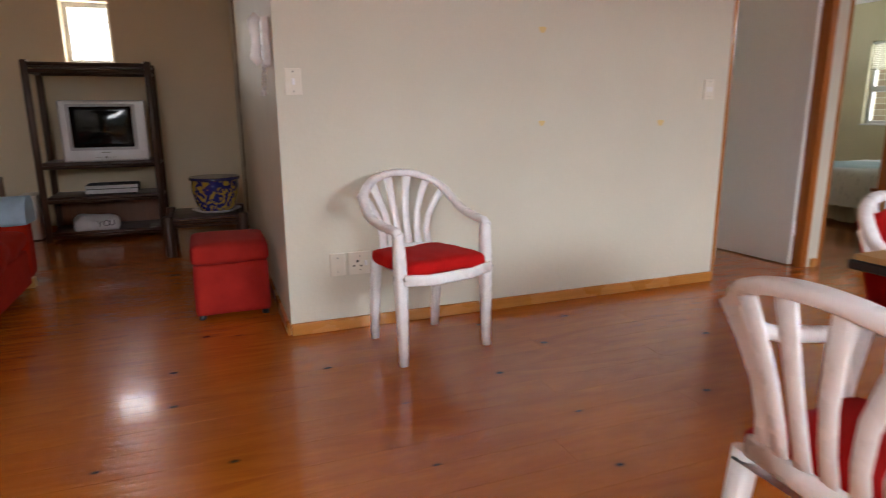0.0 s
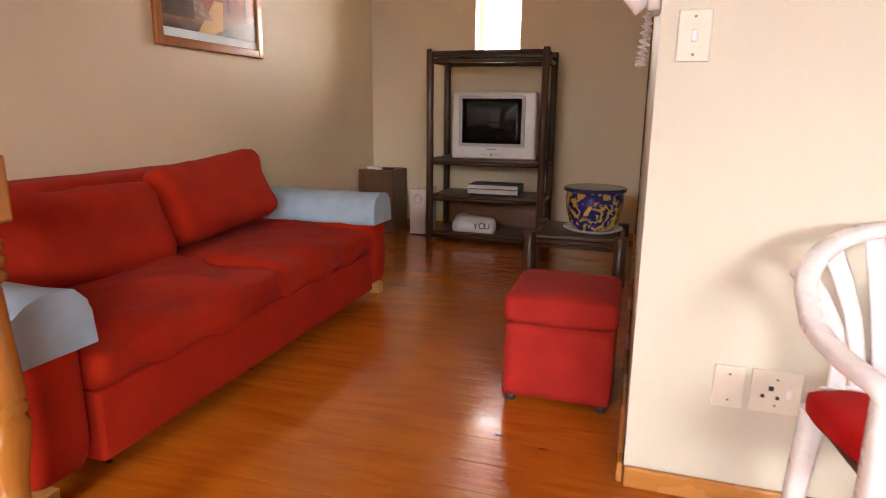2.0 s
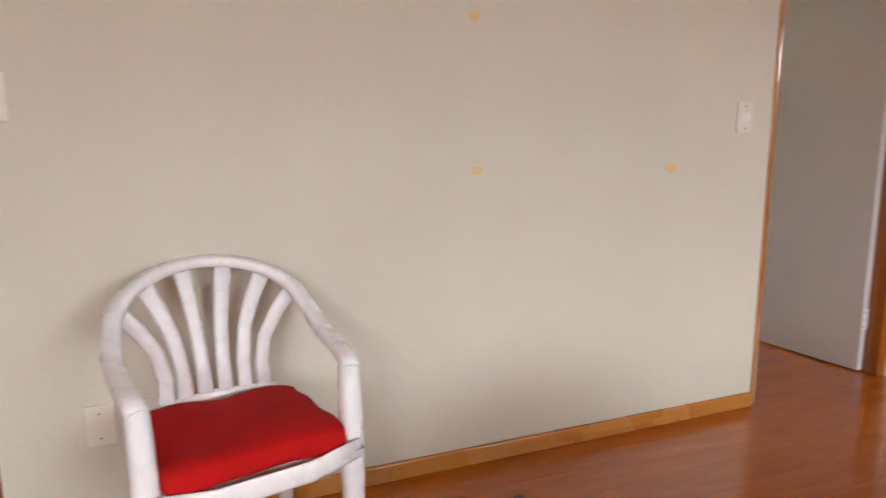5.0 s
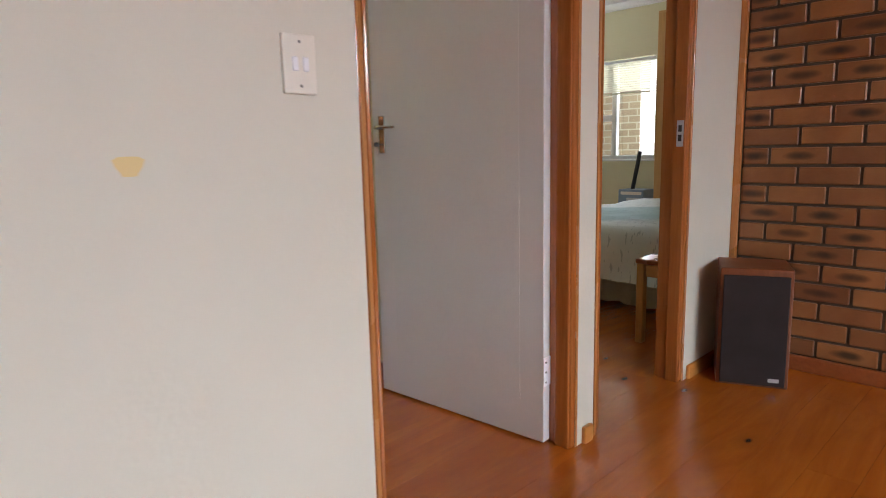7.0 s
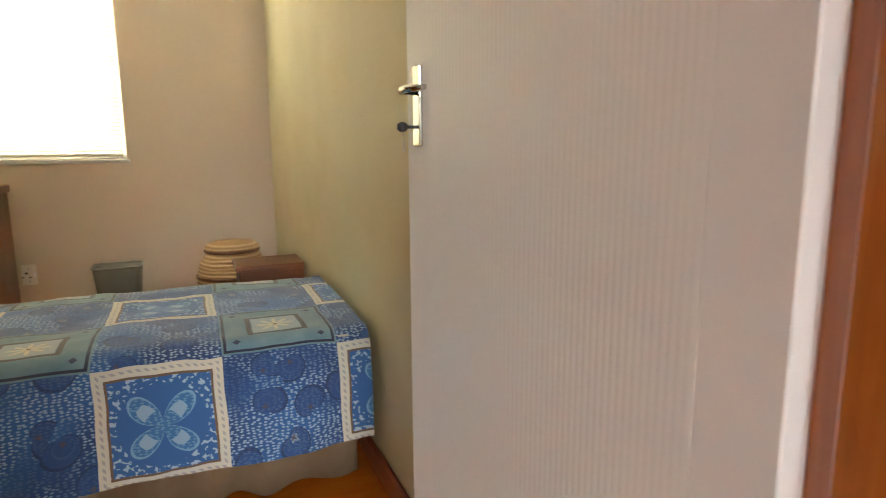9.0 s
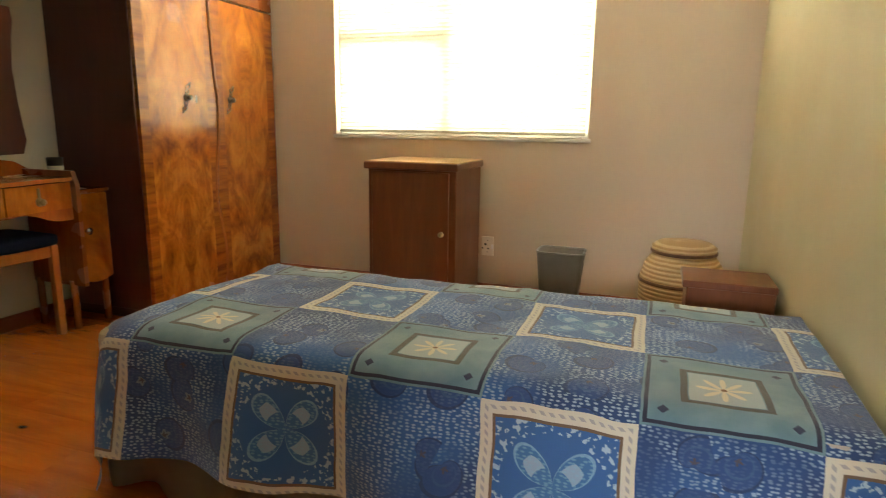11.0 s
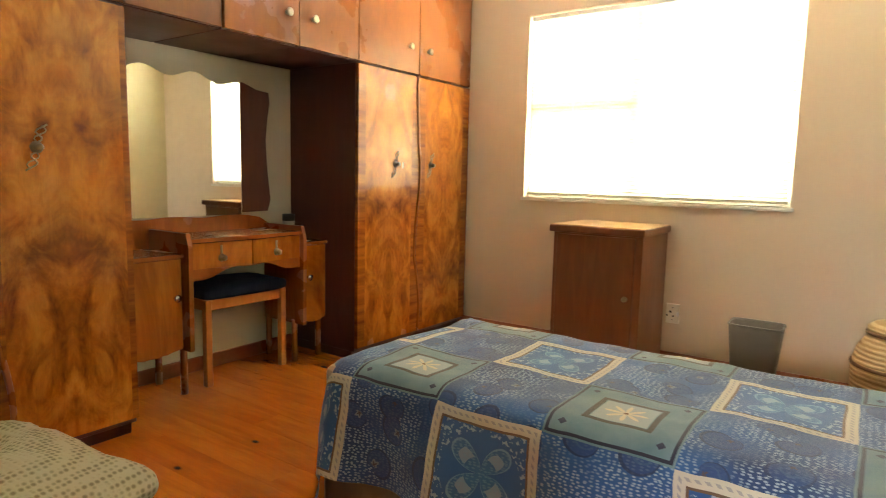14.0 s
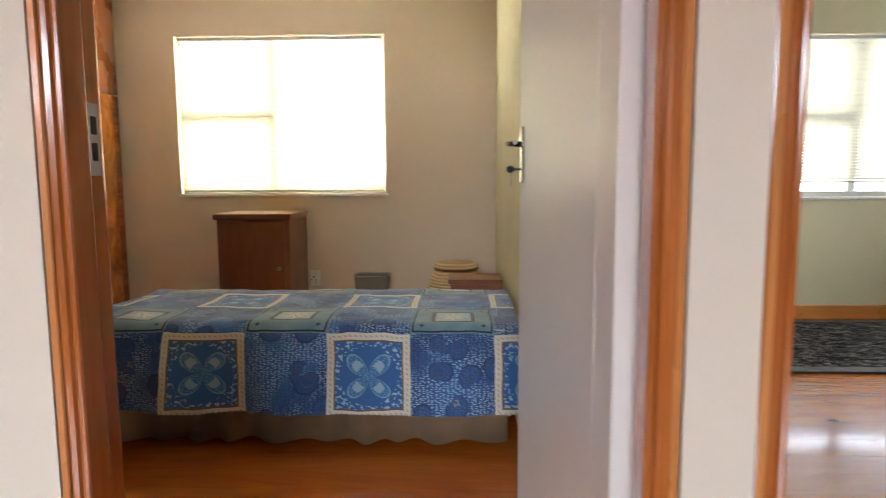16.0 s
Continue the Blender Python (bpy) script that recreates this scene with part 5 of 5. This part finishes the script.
for a, b, g in ((1.345, 1.683, 1.64), (2.386, 2.572, 2.43)):
    part("pedestal", box(B(), 0.135, DX - 0.045, a, b, 0.225, 0.655, 0.003, 1), MAHOG, dr, "side cupboard")
    part("pedestal_top", box(B(), 0.13, DX - 0.02, a - 0.004, b + 0.002, 0.655, 0.672, 0.004, 2), MAHOG, dr)
    pts = [(a + 0.01, 0.65), (a + 0.01, 0.235)] + [(a + 0.01 + (b - a - 0.02) * i / 12, 0.235 - 0.022 * math.sin(math.pi * i / 12) * (1 if i % 2 else 0.8)) for i in range(1, 12)] + [(b - 0.01, 0.235), (b - 0.01, 0.65)]
    d = part("pedestal_door", prism(B(), pts, "x", DX - 0.045, DX - 0.027), WALNUT, dr, "walnut cupboard door")
    k = part("knob", lathe(B(), 0, 0, [(0.008, 0), (0.007, 0.012), (0.016, 0.018), (0.017, 0.025), (0.004, 0.03)], 14), CHROME, d, "", True)
    k.matrix_basis = dr.matrix_basis.inverted() @ pose(DX - 0.027, g, 0.475, 0, 90, 0)
for x, y in ((0.16, 1.37), (0.38, 1.70), (0.16, 1.70), (0.38, 2.37), (0.16, 2.37), (0.38, 2.545)):
    part("leg", sweep(B(), [(x, y, 0), (x, y, 0.24)], 0.03, 0.03, 8, up=(0, 1, 0)), MAHOG, dr)
bb = [(1.36, 0.67), (1.36, 0.80)] + [(1.4 + 0.85 * i / 16, 0.815 + 0.006 * math.sin(i)) for i in range(17)] + [(2.33, 0.80), (2.39, 0.765), (2.46, 0.745), (2.50, 0.70), (2.50, 0.67)]
part("backboard", prism(B(), bb, "x", 0.115, 0.138), MAHOG, dr, "shaped backboard")


def mirror_top(y, a, b):
    t = (y - a) / (b - a)
    return 1.52 + 0.018 * math.cos(6 * math.pi * t) - 0.02 * abs(2 * t - 1) ** 3


n = 40
outline = [(1.40, 0.82), *[(1.40 + 0.80 * i / n, mirror_top(1.40 + 0.80 * i / n, 1.40, 2.20)) for i in range(n + 1)], (2.20, 0.82)]
part("mirror_glass", prism(B(), outline, "x", 0.150, 0.154), MIRROR, dr, "frameless scalloped mirror")
part("mirror_back", prism(B(), [(y, z - 0.004 if z > 1 else z) for y, z in outline], "x", 0.140, 0.1498), MAHOG_DK, dr)
# side mirror in plain dark colour, which stands for the wardrobe's reflection
wing = [(0, 0.83), (0.135, 0.84), (0.15, 0.90), (0.135, 1.06), (0.128, 1.22), (0.138, 1.34), (0.15, 1.42), (0.145, 1.475), (0.08, 1.488), (0.03, 1.515), (0, 1.525)]
bm = prism(B(), wing, "x", -0.004, 0.004)
bm.transform(pose(0.152, 2.205, 0, 0, 0, -38))
part("mirror_wing", bm, MAHOG_DK, dr, "hinged side mirror, coloured as the dark wardrobe it reflects")
gl = thing("drinking_glass", "dark printed tumbler on the dressing table", "glass", 0.2, 2.50, 0.672)
part("tumbler", lathe(B(), 0.22, 2.47, [(0.026, 0.672), (0.028, 0.675), (0.036, 0.80), (0.037, 0.815), (0.034, 0.815), (0.026, 0.69)], 20), DARK, gl)
part("band", lathe(B(), 0.22, 2.47, [(0.0325, 0.735), (0.033, 0.736), (0.0355, 0.775), (0.035, 0.776)], 20), SILVER, gl)

sl = thing("dressing_stool", "orange wooden stool with a navy padded seat", "stool", 0.21, 2.06, 0)
for x in (0.06, 0.375):
    for y in (1.83, 2.285):
        part("leg", box(B(), x - 0.017, x + 0.017, y - 0.017, y + 0.017, 0, 0.43, 0.003, 1), STOOLW, sl)
for q in ((0.06, 0.375, 1.822, 1.838), (0.06, 0.375, 2.277, 2.293), (0.052, 0.068, 1.847, 2.268), (0.367, 0.383, 1.847, 2.268)):
    part("rail", box(B(), *q, 0.375, 0.43, 0.003, 1), STOOLW, sl)
part("seat_pad", cushion(B(), 0.04, 0.40, 1.81, 2.31, 0.425, 0.485, 0.015, 0.003, 12, 4.0, 0.7), NAVY, sl, "navy padded seat")

# ---- bedroom: loose furniture ----
cb2 = thing("bedside_cabinet", "brown veneered cabinet with a pale top under the window", "cabinet", 1.79, 3.42, 0)
part("body", box(B(), 1.535, 2.025, 3.215, NY - 0.022, 0.0, 0.765, 0.003, 1), CABINET, cb2)
part("top", box(B(), 1.52, 2.04, 3.185, NY - 0.021, 0.765, 0.803, 0.006, 2), CABINET, cb2)
part("top_sheet", box(B(), 1.527, 2.033, 3.192, NY - 0.024, 0.803, 0.807), CABTOP, cb2, "pale worn top surface")
d = part("door", box(B(), 1.56, 1.99, 3.199, 3.214, 0.05, 0.755, 0.003, 1), CABINET, cb2)
k = part("knob", lathe(B(), 0, 0, [(0.012, 0), (0.015, 0.004), (0.008, 0.012), (0.014, 0.02), (0.004, 0.028)], 12), BRASS, d, "", True)
k.matrix_basis = cb2.matrix_basis.inverted() @ pose(1.955, 3.199, 0.44, 90, 0, 0)

bn = thing("waste_bin", "tapered grey plastic waste bin with a wire rim", "waste bin", 2.55, 3.36, 0)
bm = B()
r0, r1 = [], []
for k, (w, dd, z) in enumerate(((0.085, 0.065, 0.0), (0.118, 0.09, 0.37), (0.113, 0.085, 0.37), (0.08, 0.06, 0.012))):
    ring = [bm.verts.new((2.55 + w * math.copysign(abs(math.cos(a)) ** 0.35, math.cos(a)), 3.36 + dd * math.copysign(abs(math.sin(a)) ** 0.35, math.sin(a)), z)) for a in [2 * math.pi * i / 28 for i in range(28)]]
    if r0:
        for i in range(28):
            f = bm.faces.new((r0[i], r0[(i + 1) % 28], ring[(i + 1) % 28], ring[i]))
            f.smooth = True
    else:
        bm.faces.new(list(reversed(ring)))
    r0 = ring
bm.faces.new(r0)
part("bucket", bm, BINM, bn)
part("rim", sweep(B(), [(2.55 + 0.118 * math.copysign(abs(math.cos(a)) ** 0.35, math.cos(a)), 3.36 + 0.09 * math.copysign(abs(math.sin(a)) ** 0.35, math.sin(a)), 0.374) for a in [2 * math.pi * i / 28 for i in range(29)]], 0.009, seg=6), SCREW, bn, "metal rim")

bs = thing("wicker_basket", "lidded round wicker basket with brown bands", "basket", 3.13, 3.32, 0)
part("body", lathe(B(), 3.13, 3.32, [(0.15, 0), (0.165, 0.02), (0.19, 0.15), (0.195, 0.28), (0.175, 0.36), (0.135, 0.42)], 32), WICKER, bs)
part("lid", lathe(B(), 3.13, 3.32, [(0.13, 0.42), (0.145, 0.425), (0.145, 0.45), (0.12, 0.468), (0.03, 0.475)], 32), WICKER, bs)
for z, r in ((0.285, 0.196), (0.425, 0.147)):
    part("band", lathe(B(), 3.13, 3.32, [(r - 0.004, z - 0.008), (r + 0.003, z - 0.005), (r + 0.003, z + 0.005), (r - 0.004, z + 0.008)], 32), BAND, bs)

nt = thing("nightstand", "small brown wooden bedside table", "nightstand", 3.23, 2.58, 0)
part("top", box(B(), 3.095, 3.40, 2.53, 2.77, 0.445, 0.47, 0.005, 2), CABINET, nt)
part("body", box(B(), 3.11, 3.398, 2.545, 2.755, 0.08, 0.445, 0.003, 1), CABINET, nt)
for x in (3.125, 3.38):
    for y in (2.56, 2.74):
        part("leg", box(B(), x - 0.015, x + 0.015, y - 0.015, y + 0.015, 0, 0.08), CABINET, nt)

# bed
BX0, BX1, BY0, BY1, BT = 1.60, 3.36, 1.40, 2.22, 0.475
bd = thing("single_bed", "single bed with a mattress on a low base", "bed", 2.5, 1.8, 0)
part("base", box(B(), BX0 + 0.03, BX1, BY0 + 0.03, BY1, 0.12, 0.28, 0.01, 2), MATTRESS, bd)
part("mattress", box(B(), BX0 + 0.012, BX1, BY0 + 0.012, BY1, 0.28, BT - 0.012, 0.03, 3), MATTRESS, bd)
for x in (BX0 + 0.1, BX1 - 0.1):
    for y in (BY0 + 0.1, BY1 - 0.1):
        part("leg", lathe(B(), x, y, [(0.025, 0), (0.028, 0.12)], 12), CABINET, bd)


def valance(name, label, pts, z0, z1, material, amp=0.022, freq=40):
    v = thing(name, label, "bed skirt")
    bm = B()
    prev, run, last = None, 0.0, None
    for p, nx in pts:
        run += (Vector(p) - Vector(last)).length if last else 0
        last = p
        s = math.sin(run * freq + 1.3 * math.sin(run * 9))
        col = [bm.verts.new((p[0] + nx[0] * amp * s * k, p[1] + nx[1] * amp * s * k, z)) for z, k in ((z1, 0.3), ((z0 + z1) / 2, 0.7), (z0 + 0.006 * math.sin(run * 21), 1.0))]
        if prev:
            for i in range(2):
                f = bm.faces.new((prev[i], prev[i + 1], col[i + 1], col[i]))
                f.smooth = True
        prev = col
    bmesh.ops.solidify(bm, geom=bm.faces[:], thickness=0.003)
    part("gathered_cloth", bm, material, v)


valance("bed_skirt", "gathered taupe bed skirt hanging to the floor", [((BX0 + 0.005, BY1 - 0.01 * i), (1, 0)) for i in range(int((BY1 - BY0) * 100))] + [((BX0 + 0.005 + 0.01 * i, BY0 + 0.015), (0, 1)) for i in range(int((BX1 - BX0) * 100))], 0.03, 0.3, VALANCE)


def draped(bm, x0, x1, y0, y1, top, left, front, back, uoff=0.0, voff=0.0, step=0.022, rad=0.075, flare=0.24, wr=0.010):
    """A cloth laid over a bed: flat on top, rounded over its edges, hanging at the left and front. UV in metres along the cloth."""
    uvl = bm.loops.layers.uv.new("UVMap")
    us = np.arange(x0 - left, x1 + 1e-6, step)
    vs = np.arange(y0 - front, y1 + back + 1e-6, step)
    grid, uvs = [], {}
    for v in vs:
        row = []
        for u in us:
            a, b, c = max(0.0, x0 + rad - u), max(0.0, y0 + rad - v), max(0.0, v - y1 + rad)
            e = math.hypot(a, b) if a and b else max(a, b)
            if c:
                e, dx, dy = c, 0.0, 1.0
            elif e > 0:
                dx, dy = -a / e, -b / e
            else:
                dx = dy = 0.0
            q = math.pi / 2 * rad
            if e < q:
                out, drop = rad * math.sin(e / rad), rad * (1 - math.cos(e / rad))
            else:
                out, drop = rad + flare * (e - q) * (0.6 + 0.4 * math.sin(u * 13 + v * 5)), rad + (e - q)
            bx, by = max(u, x0 + rad), min(max(v, y0 + rad), y1 - rad)
            lump = wr * noise.noise(Vector((u * 4, v * 4, 1.7))) + wr * 0.5 * noise.noise(Vector((u * 13, v * 9, 4.2)))
            hang = 0.010 * math.sin(u * 17 + v * 3) * min(1.0, e / 0.3) if e > q else 0.0
            vert = bm.verts.new((bx + dx * (out + hang), by + dy * (out + hang), top - drop + lump))
            uvs[vert] = (u + uoff, v + voff)
            row.append(vert)
        grid.append(row)
    for p, q in zip(grid, grid[1:]):
        for i in range(len(us) - 1):
            f = bm.faces.new((p[i], p[i + 1], q[i + 1], q[i]))
            f.smooth = True
            for lp in f.loops:
                lp[uvl].uv = uvs[lp.vert]
    return bm


CELL = 0.311
bp = thing("bedspread", "blue patchwork bedspread draped over the single bed", "bedspread")
part("cloth", draped(B(), BX0, BX1 + 0.05, BY0, BY1, BT + 0.008, 0.30, 0.30, 0.2, uoff=-2.05 + CELL * 9, voff=-(BY0 - 0.0) + CELL * 6), QUILT, bp)

pl_st = thing("low_stool", "low black stool holding a folded cushion", "stool", 1.485, 0.57, 0)
part("seat", box(B(), 1.25, 1.72, 0.36, 0.78, 0.205, 0.24, 0.015, 3), DARK, pl_st)
for x in (1.30, 1.67):
    for y in (0.41, 0.73):
        part("leg", lathe(B(), x, y, [(0.016, 0), (0.016, 0.206)], 10), DARK, pl_st)
pw = thing("pillow", "folded sage green patterned pillow lying on the stool", "pillow", 1.37, 0.60, 0.24, 12)
bm = cushion(B(), -0.30, 0.32, -0.24, 0.22, 0.0, 0.13, 0.045, 0.02, 18, 6.6, 0.95)
for v in bm.verts:
    v.co.z = max(0.0, v.co.z - 0.055 * math.exp(-((v.co.x + 0.1) ** 2 + (v.co.y - 0.02) ** 2) / 0.006))
    k = 1 - 0.55 * max(0, abs(v.co.x - 0.01) / 0.31 - 0.6)
    v.co.z *= k
part("cover", bm, PILLOW, pw, local=True)

# ---- far bedroom ----
fb = thing("double_bed", "double bed with a mattress in the far bedroom", "bed", 6.2, 1.0, 0)
part("base", box(B(), 5.2, 7.2, 0.2, 1.72, 0.1, 0.3, 0.01, 2), MATTRESS, fb)
part("mattress", box(B(), 5.17, 7.2, 0.18, 1.74, 0.3, 0.5, 0.04, 3), MATTRESS, fb)
for x in (5.3, 7.1):
    for y in (0.35, 1.6):
        part("leg", lathe(B(), x, y, [(0.03, 0), (0.03, 0.1)], 12), CABINET, fb)
valance("far_bed_skirt", "gathered cream bed skirt hanging to the floor", [((5.16, 0.15 + 0.01 * i), (1, 0)) for i in range(160)] + [((5.16 + 0.01 * i, 1.76), (0, 1)) for i in range(200)], 0.04, 0.32, CREAMCLOTH, 0.016, 40)
fs = thing("far_bedspread", "pale blue leaf-patterned bedspread on the double bed", "bedspread")
part("cloth", draped(B(), 5.14, 7.22, 0.15, 1.77, 0.515, 0.30, 0.1, 0.30, step=0.04), SPREAD, fs)
fst = thing("wooden_stool", "honey pine stool with a dark top in the far bedroom", "stool", 4.75, 0.3, 0)
part("top", box(B(), 4.62, 4.97, 0.125, 0.42, 0.415, 0.44, 0.006, 2), MAHOG, fst)
for x in (4.645, 4.945):
    for y in (0.15, 0.395):
        part("leg", box(B(), x - 0.02, x + 0.02, y - 0.02, y + 0.02, 0, 0.415, 0.004, 1), PINE, fst)
for q in ((4.67, 4.92, 0.14, 0.16), (4.67, 4.92, 0.385, 0.405), (4.635, 4.655, 0.175, 0.37), (4.935, 4.955, 0.175, 0.37)):
    part("rail", box(B(), *q, 0.35, 0.41, 0.003, 1), PINE, fst)
fw = thing("far_wardrobe", "plain honey coloured wardrobe by the far window", "wardrobe", 7.3, 1.3, 0)
part("body", box(B(), 7.24, EX - 0.002, 0.5, 1.66, 0.0, 2.2, 0.004, 1), PINE, fw)
part("door", box(B(), 7.222, 7.239, 0.52, 1.03, 0.05, 2.18, 0.003, 1), PINE, fw)
part("door", box(B(), 7.222, 7.239, 1.035, 1.65, 0.05, 2.18, 0.003, 1), PINE, fw)
fx = thing("cardboard_box", "blue and white printed box beside the far bed", "box", 7.36, 1.82, 0)
part("carton", box(B(), 7.30, 7.52, 1.79, 2.06, 0, 0.58, 0.004, 1), plain("blue_print_card", (0.20, 0.27, 0.36), 0.5), fx)
part("label_panel", box(B(), 7.296, 7.30, 1.81, 1.97, 0.36, 0.50), plain("pale_label", (0.5, 0.52, 0.53), 0.5), fx)
part("lettering", box(B(), 7.294, 7.296, 1.81, 2.03, 0.53, 0.56), PLATE, fx)
fh = thing("vacuum_pole", "black tube standing in the printed box", "pole", 7.38, 1.84, 0.58)
part("tube", sweep(B(), [(7.42, 1.97, 0.58), (7.44, 1.91, 0.95)], 0.04), DARK, fh)
rg = thing("floor_rug", "black and cream patterned rug under the far window", "rug", 5.6, 2.98, 0)
part("rug_field", box(B(), 4.83, 6.9, 2.37, 3.57, 0.001, 0.012, 0.004, 1), MAT_RUG, rg)
for a in (2.36, 3.50):
    part("border", box(B(), 4.83, 6.9, a, a + 0.08, 0.0012, 0.0135), DARK, rg)

# hall loudspeaker
hs = thing("floor_loudspeaker", "wood-cased loudspeaker with a dark cloth front, by the brick wall", "loudspeaker", 4.40, -0.235, 0, 24)
part("cabinet", box(B(), 0.0, 0.26, -0.135, 0.135, 0.0, 0.50, 0.006, 2), SPKWOOD, hs, local=True)
part("grille", box(B(), -0.012, 0.0, -0.122, 0.122, 0.012, 0.472, 0.003, 1), SPKCLOTH, hs, "dark brown grille cloth", True)
part("badge", box(B(), -0.014, -0.012, -0.10, -0.06, 0.03, 0.045), SILVER, hs, "", True)

# ---- brick wall and its trim ----
bw = structure("wall_brick", box(B(), BX, BX + 0.12, -5.2, 0.0, 0, H), MORTAR, "glazed brown face-brick wall", "wall")
structure("brick_trim", box(B(), BX - 0.035, BX - 0.0105, -0.03, -0.001, 0, H - 0.01, 0.004, 2), CASING, "wooden trim strip at the brick wall's edge", "trim")
BL, BH, GAP = 0.222, 0.072, 0.012
meshes = {}


def brick_mesh(length):
    key = round(length, 3)
    if key not in meshes:
        me = bpy.data.meshes.new("brick")
        b = box(B(), -0.012, 0.012, -length / 2, length / 2, -BH / 2, BH / 2, 0.004, 1)
        b.to_mesh(me)
        b.free()
        me.materials.append(BRICK)
        meshes[key] = me
    return meshes[key]


rows, n = int(2.3 / (BH + GAP)), 0
for r in range(rows):
    y = -0.032
    first = BL if r % 2 else BL / 2 - GAP / 2
    while y - first > -2.35:
        ob = new("brick", brick_mesh(first))
        ob.parent = bw
        ob.location = (BX + 0.0015 + random.uniform(-0.001, 0.001), y - first / 2, 0.07 + BH / 2 + r * (BH + GAP))
        n += 1
        y -= first + GAP
        first = BL

# ---- floor boards ----
fl = structure("floor", box(box(B(), WX - 0.1, BX + 0.1, -5.1, 0.05, -0.12, -0.016), WX - 0.1, EX + 0.1, 0.05, NY + 0.1, -0.12, -0.016), FLOORBASE, "varnished knotty pine board floor", "floor")
WID = 0.142
boards = {}
y, k = -5.0, 0
while y < NY - 0.01:
    x = WX
    w = min(WID, NY - y)
    lens = [2.6 + 1.7 * ((k * 0.37) % 1), 3.4, 3.0, 4.5]
    end = EX if y > -0.02 else BX
    for ln in lens:
        if x > end - 0.05:
            break
        ln = min(ln, end - x)
        me = bpy.data.meshes.new("floor_board")
        b = box(B(), 0, ln - 0.0006, 0, w - 0.0006, -0.016, 0.0)
        b.to_mesh(me)
        b.free()
        me.materials.append(FLOOR)
        ob = new("floor_board", me)
        ob.parent = fl
        ob.location = (x, y, 0)
        x += ln
    y += WID
    k += 1
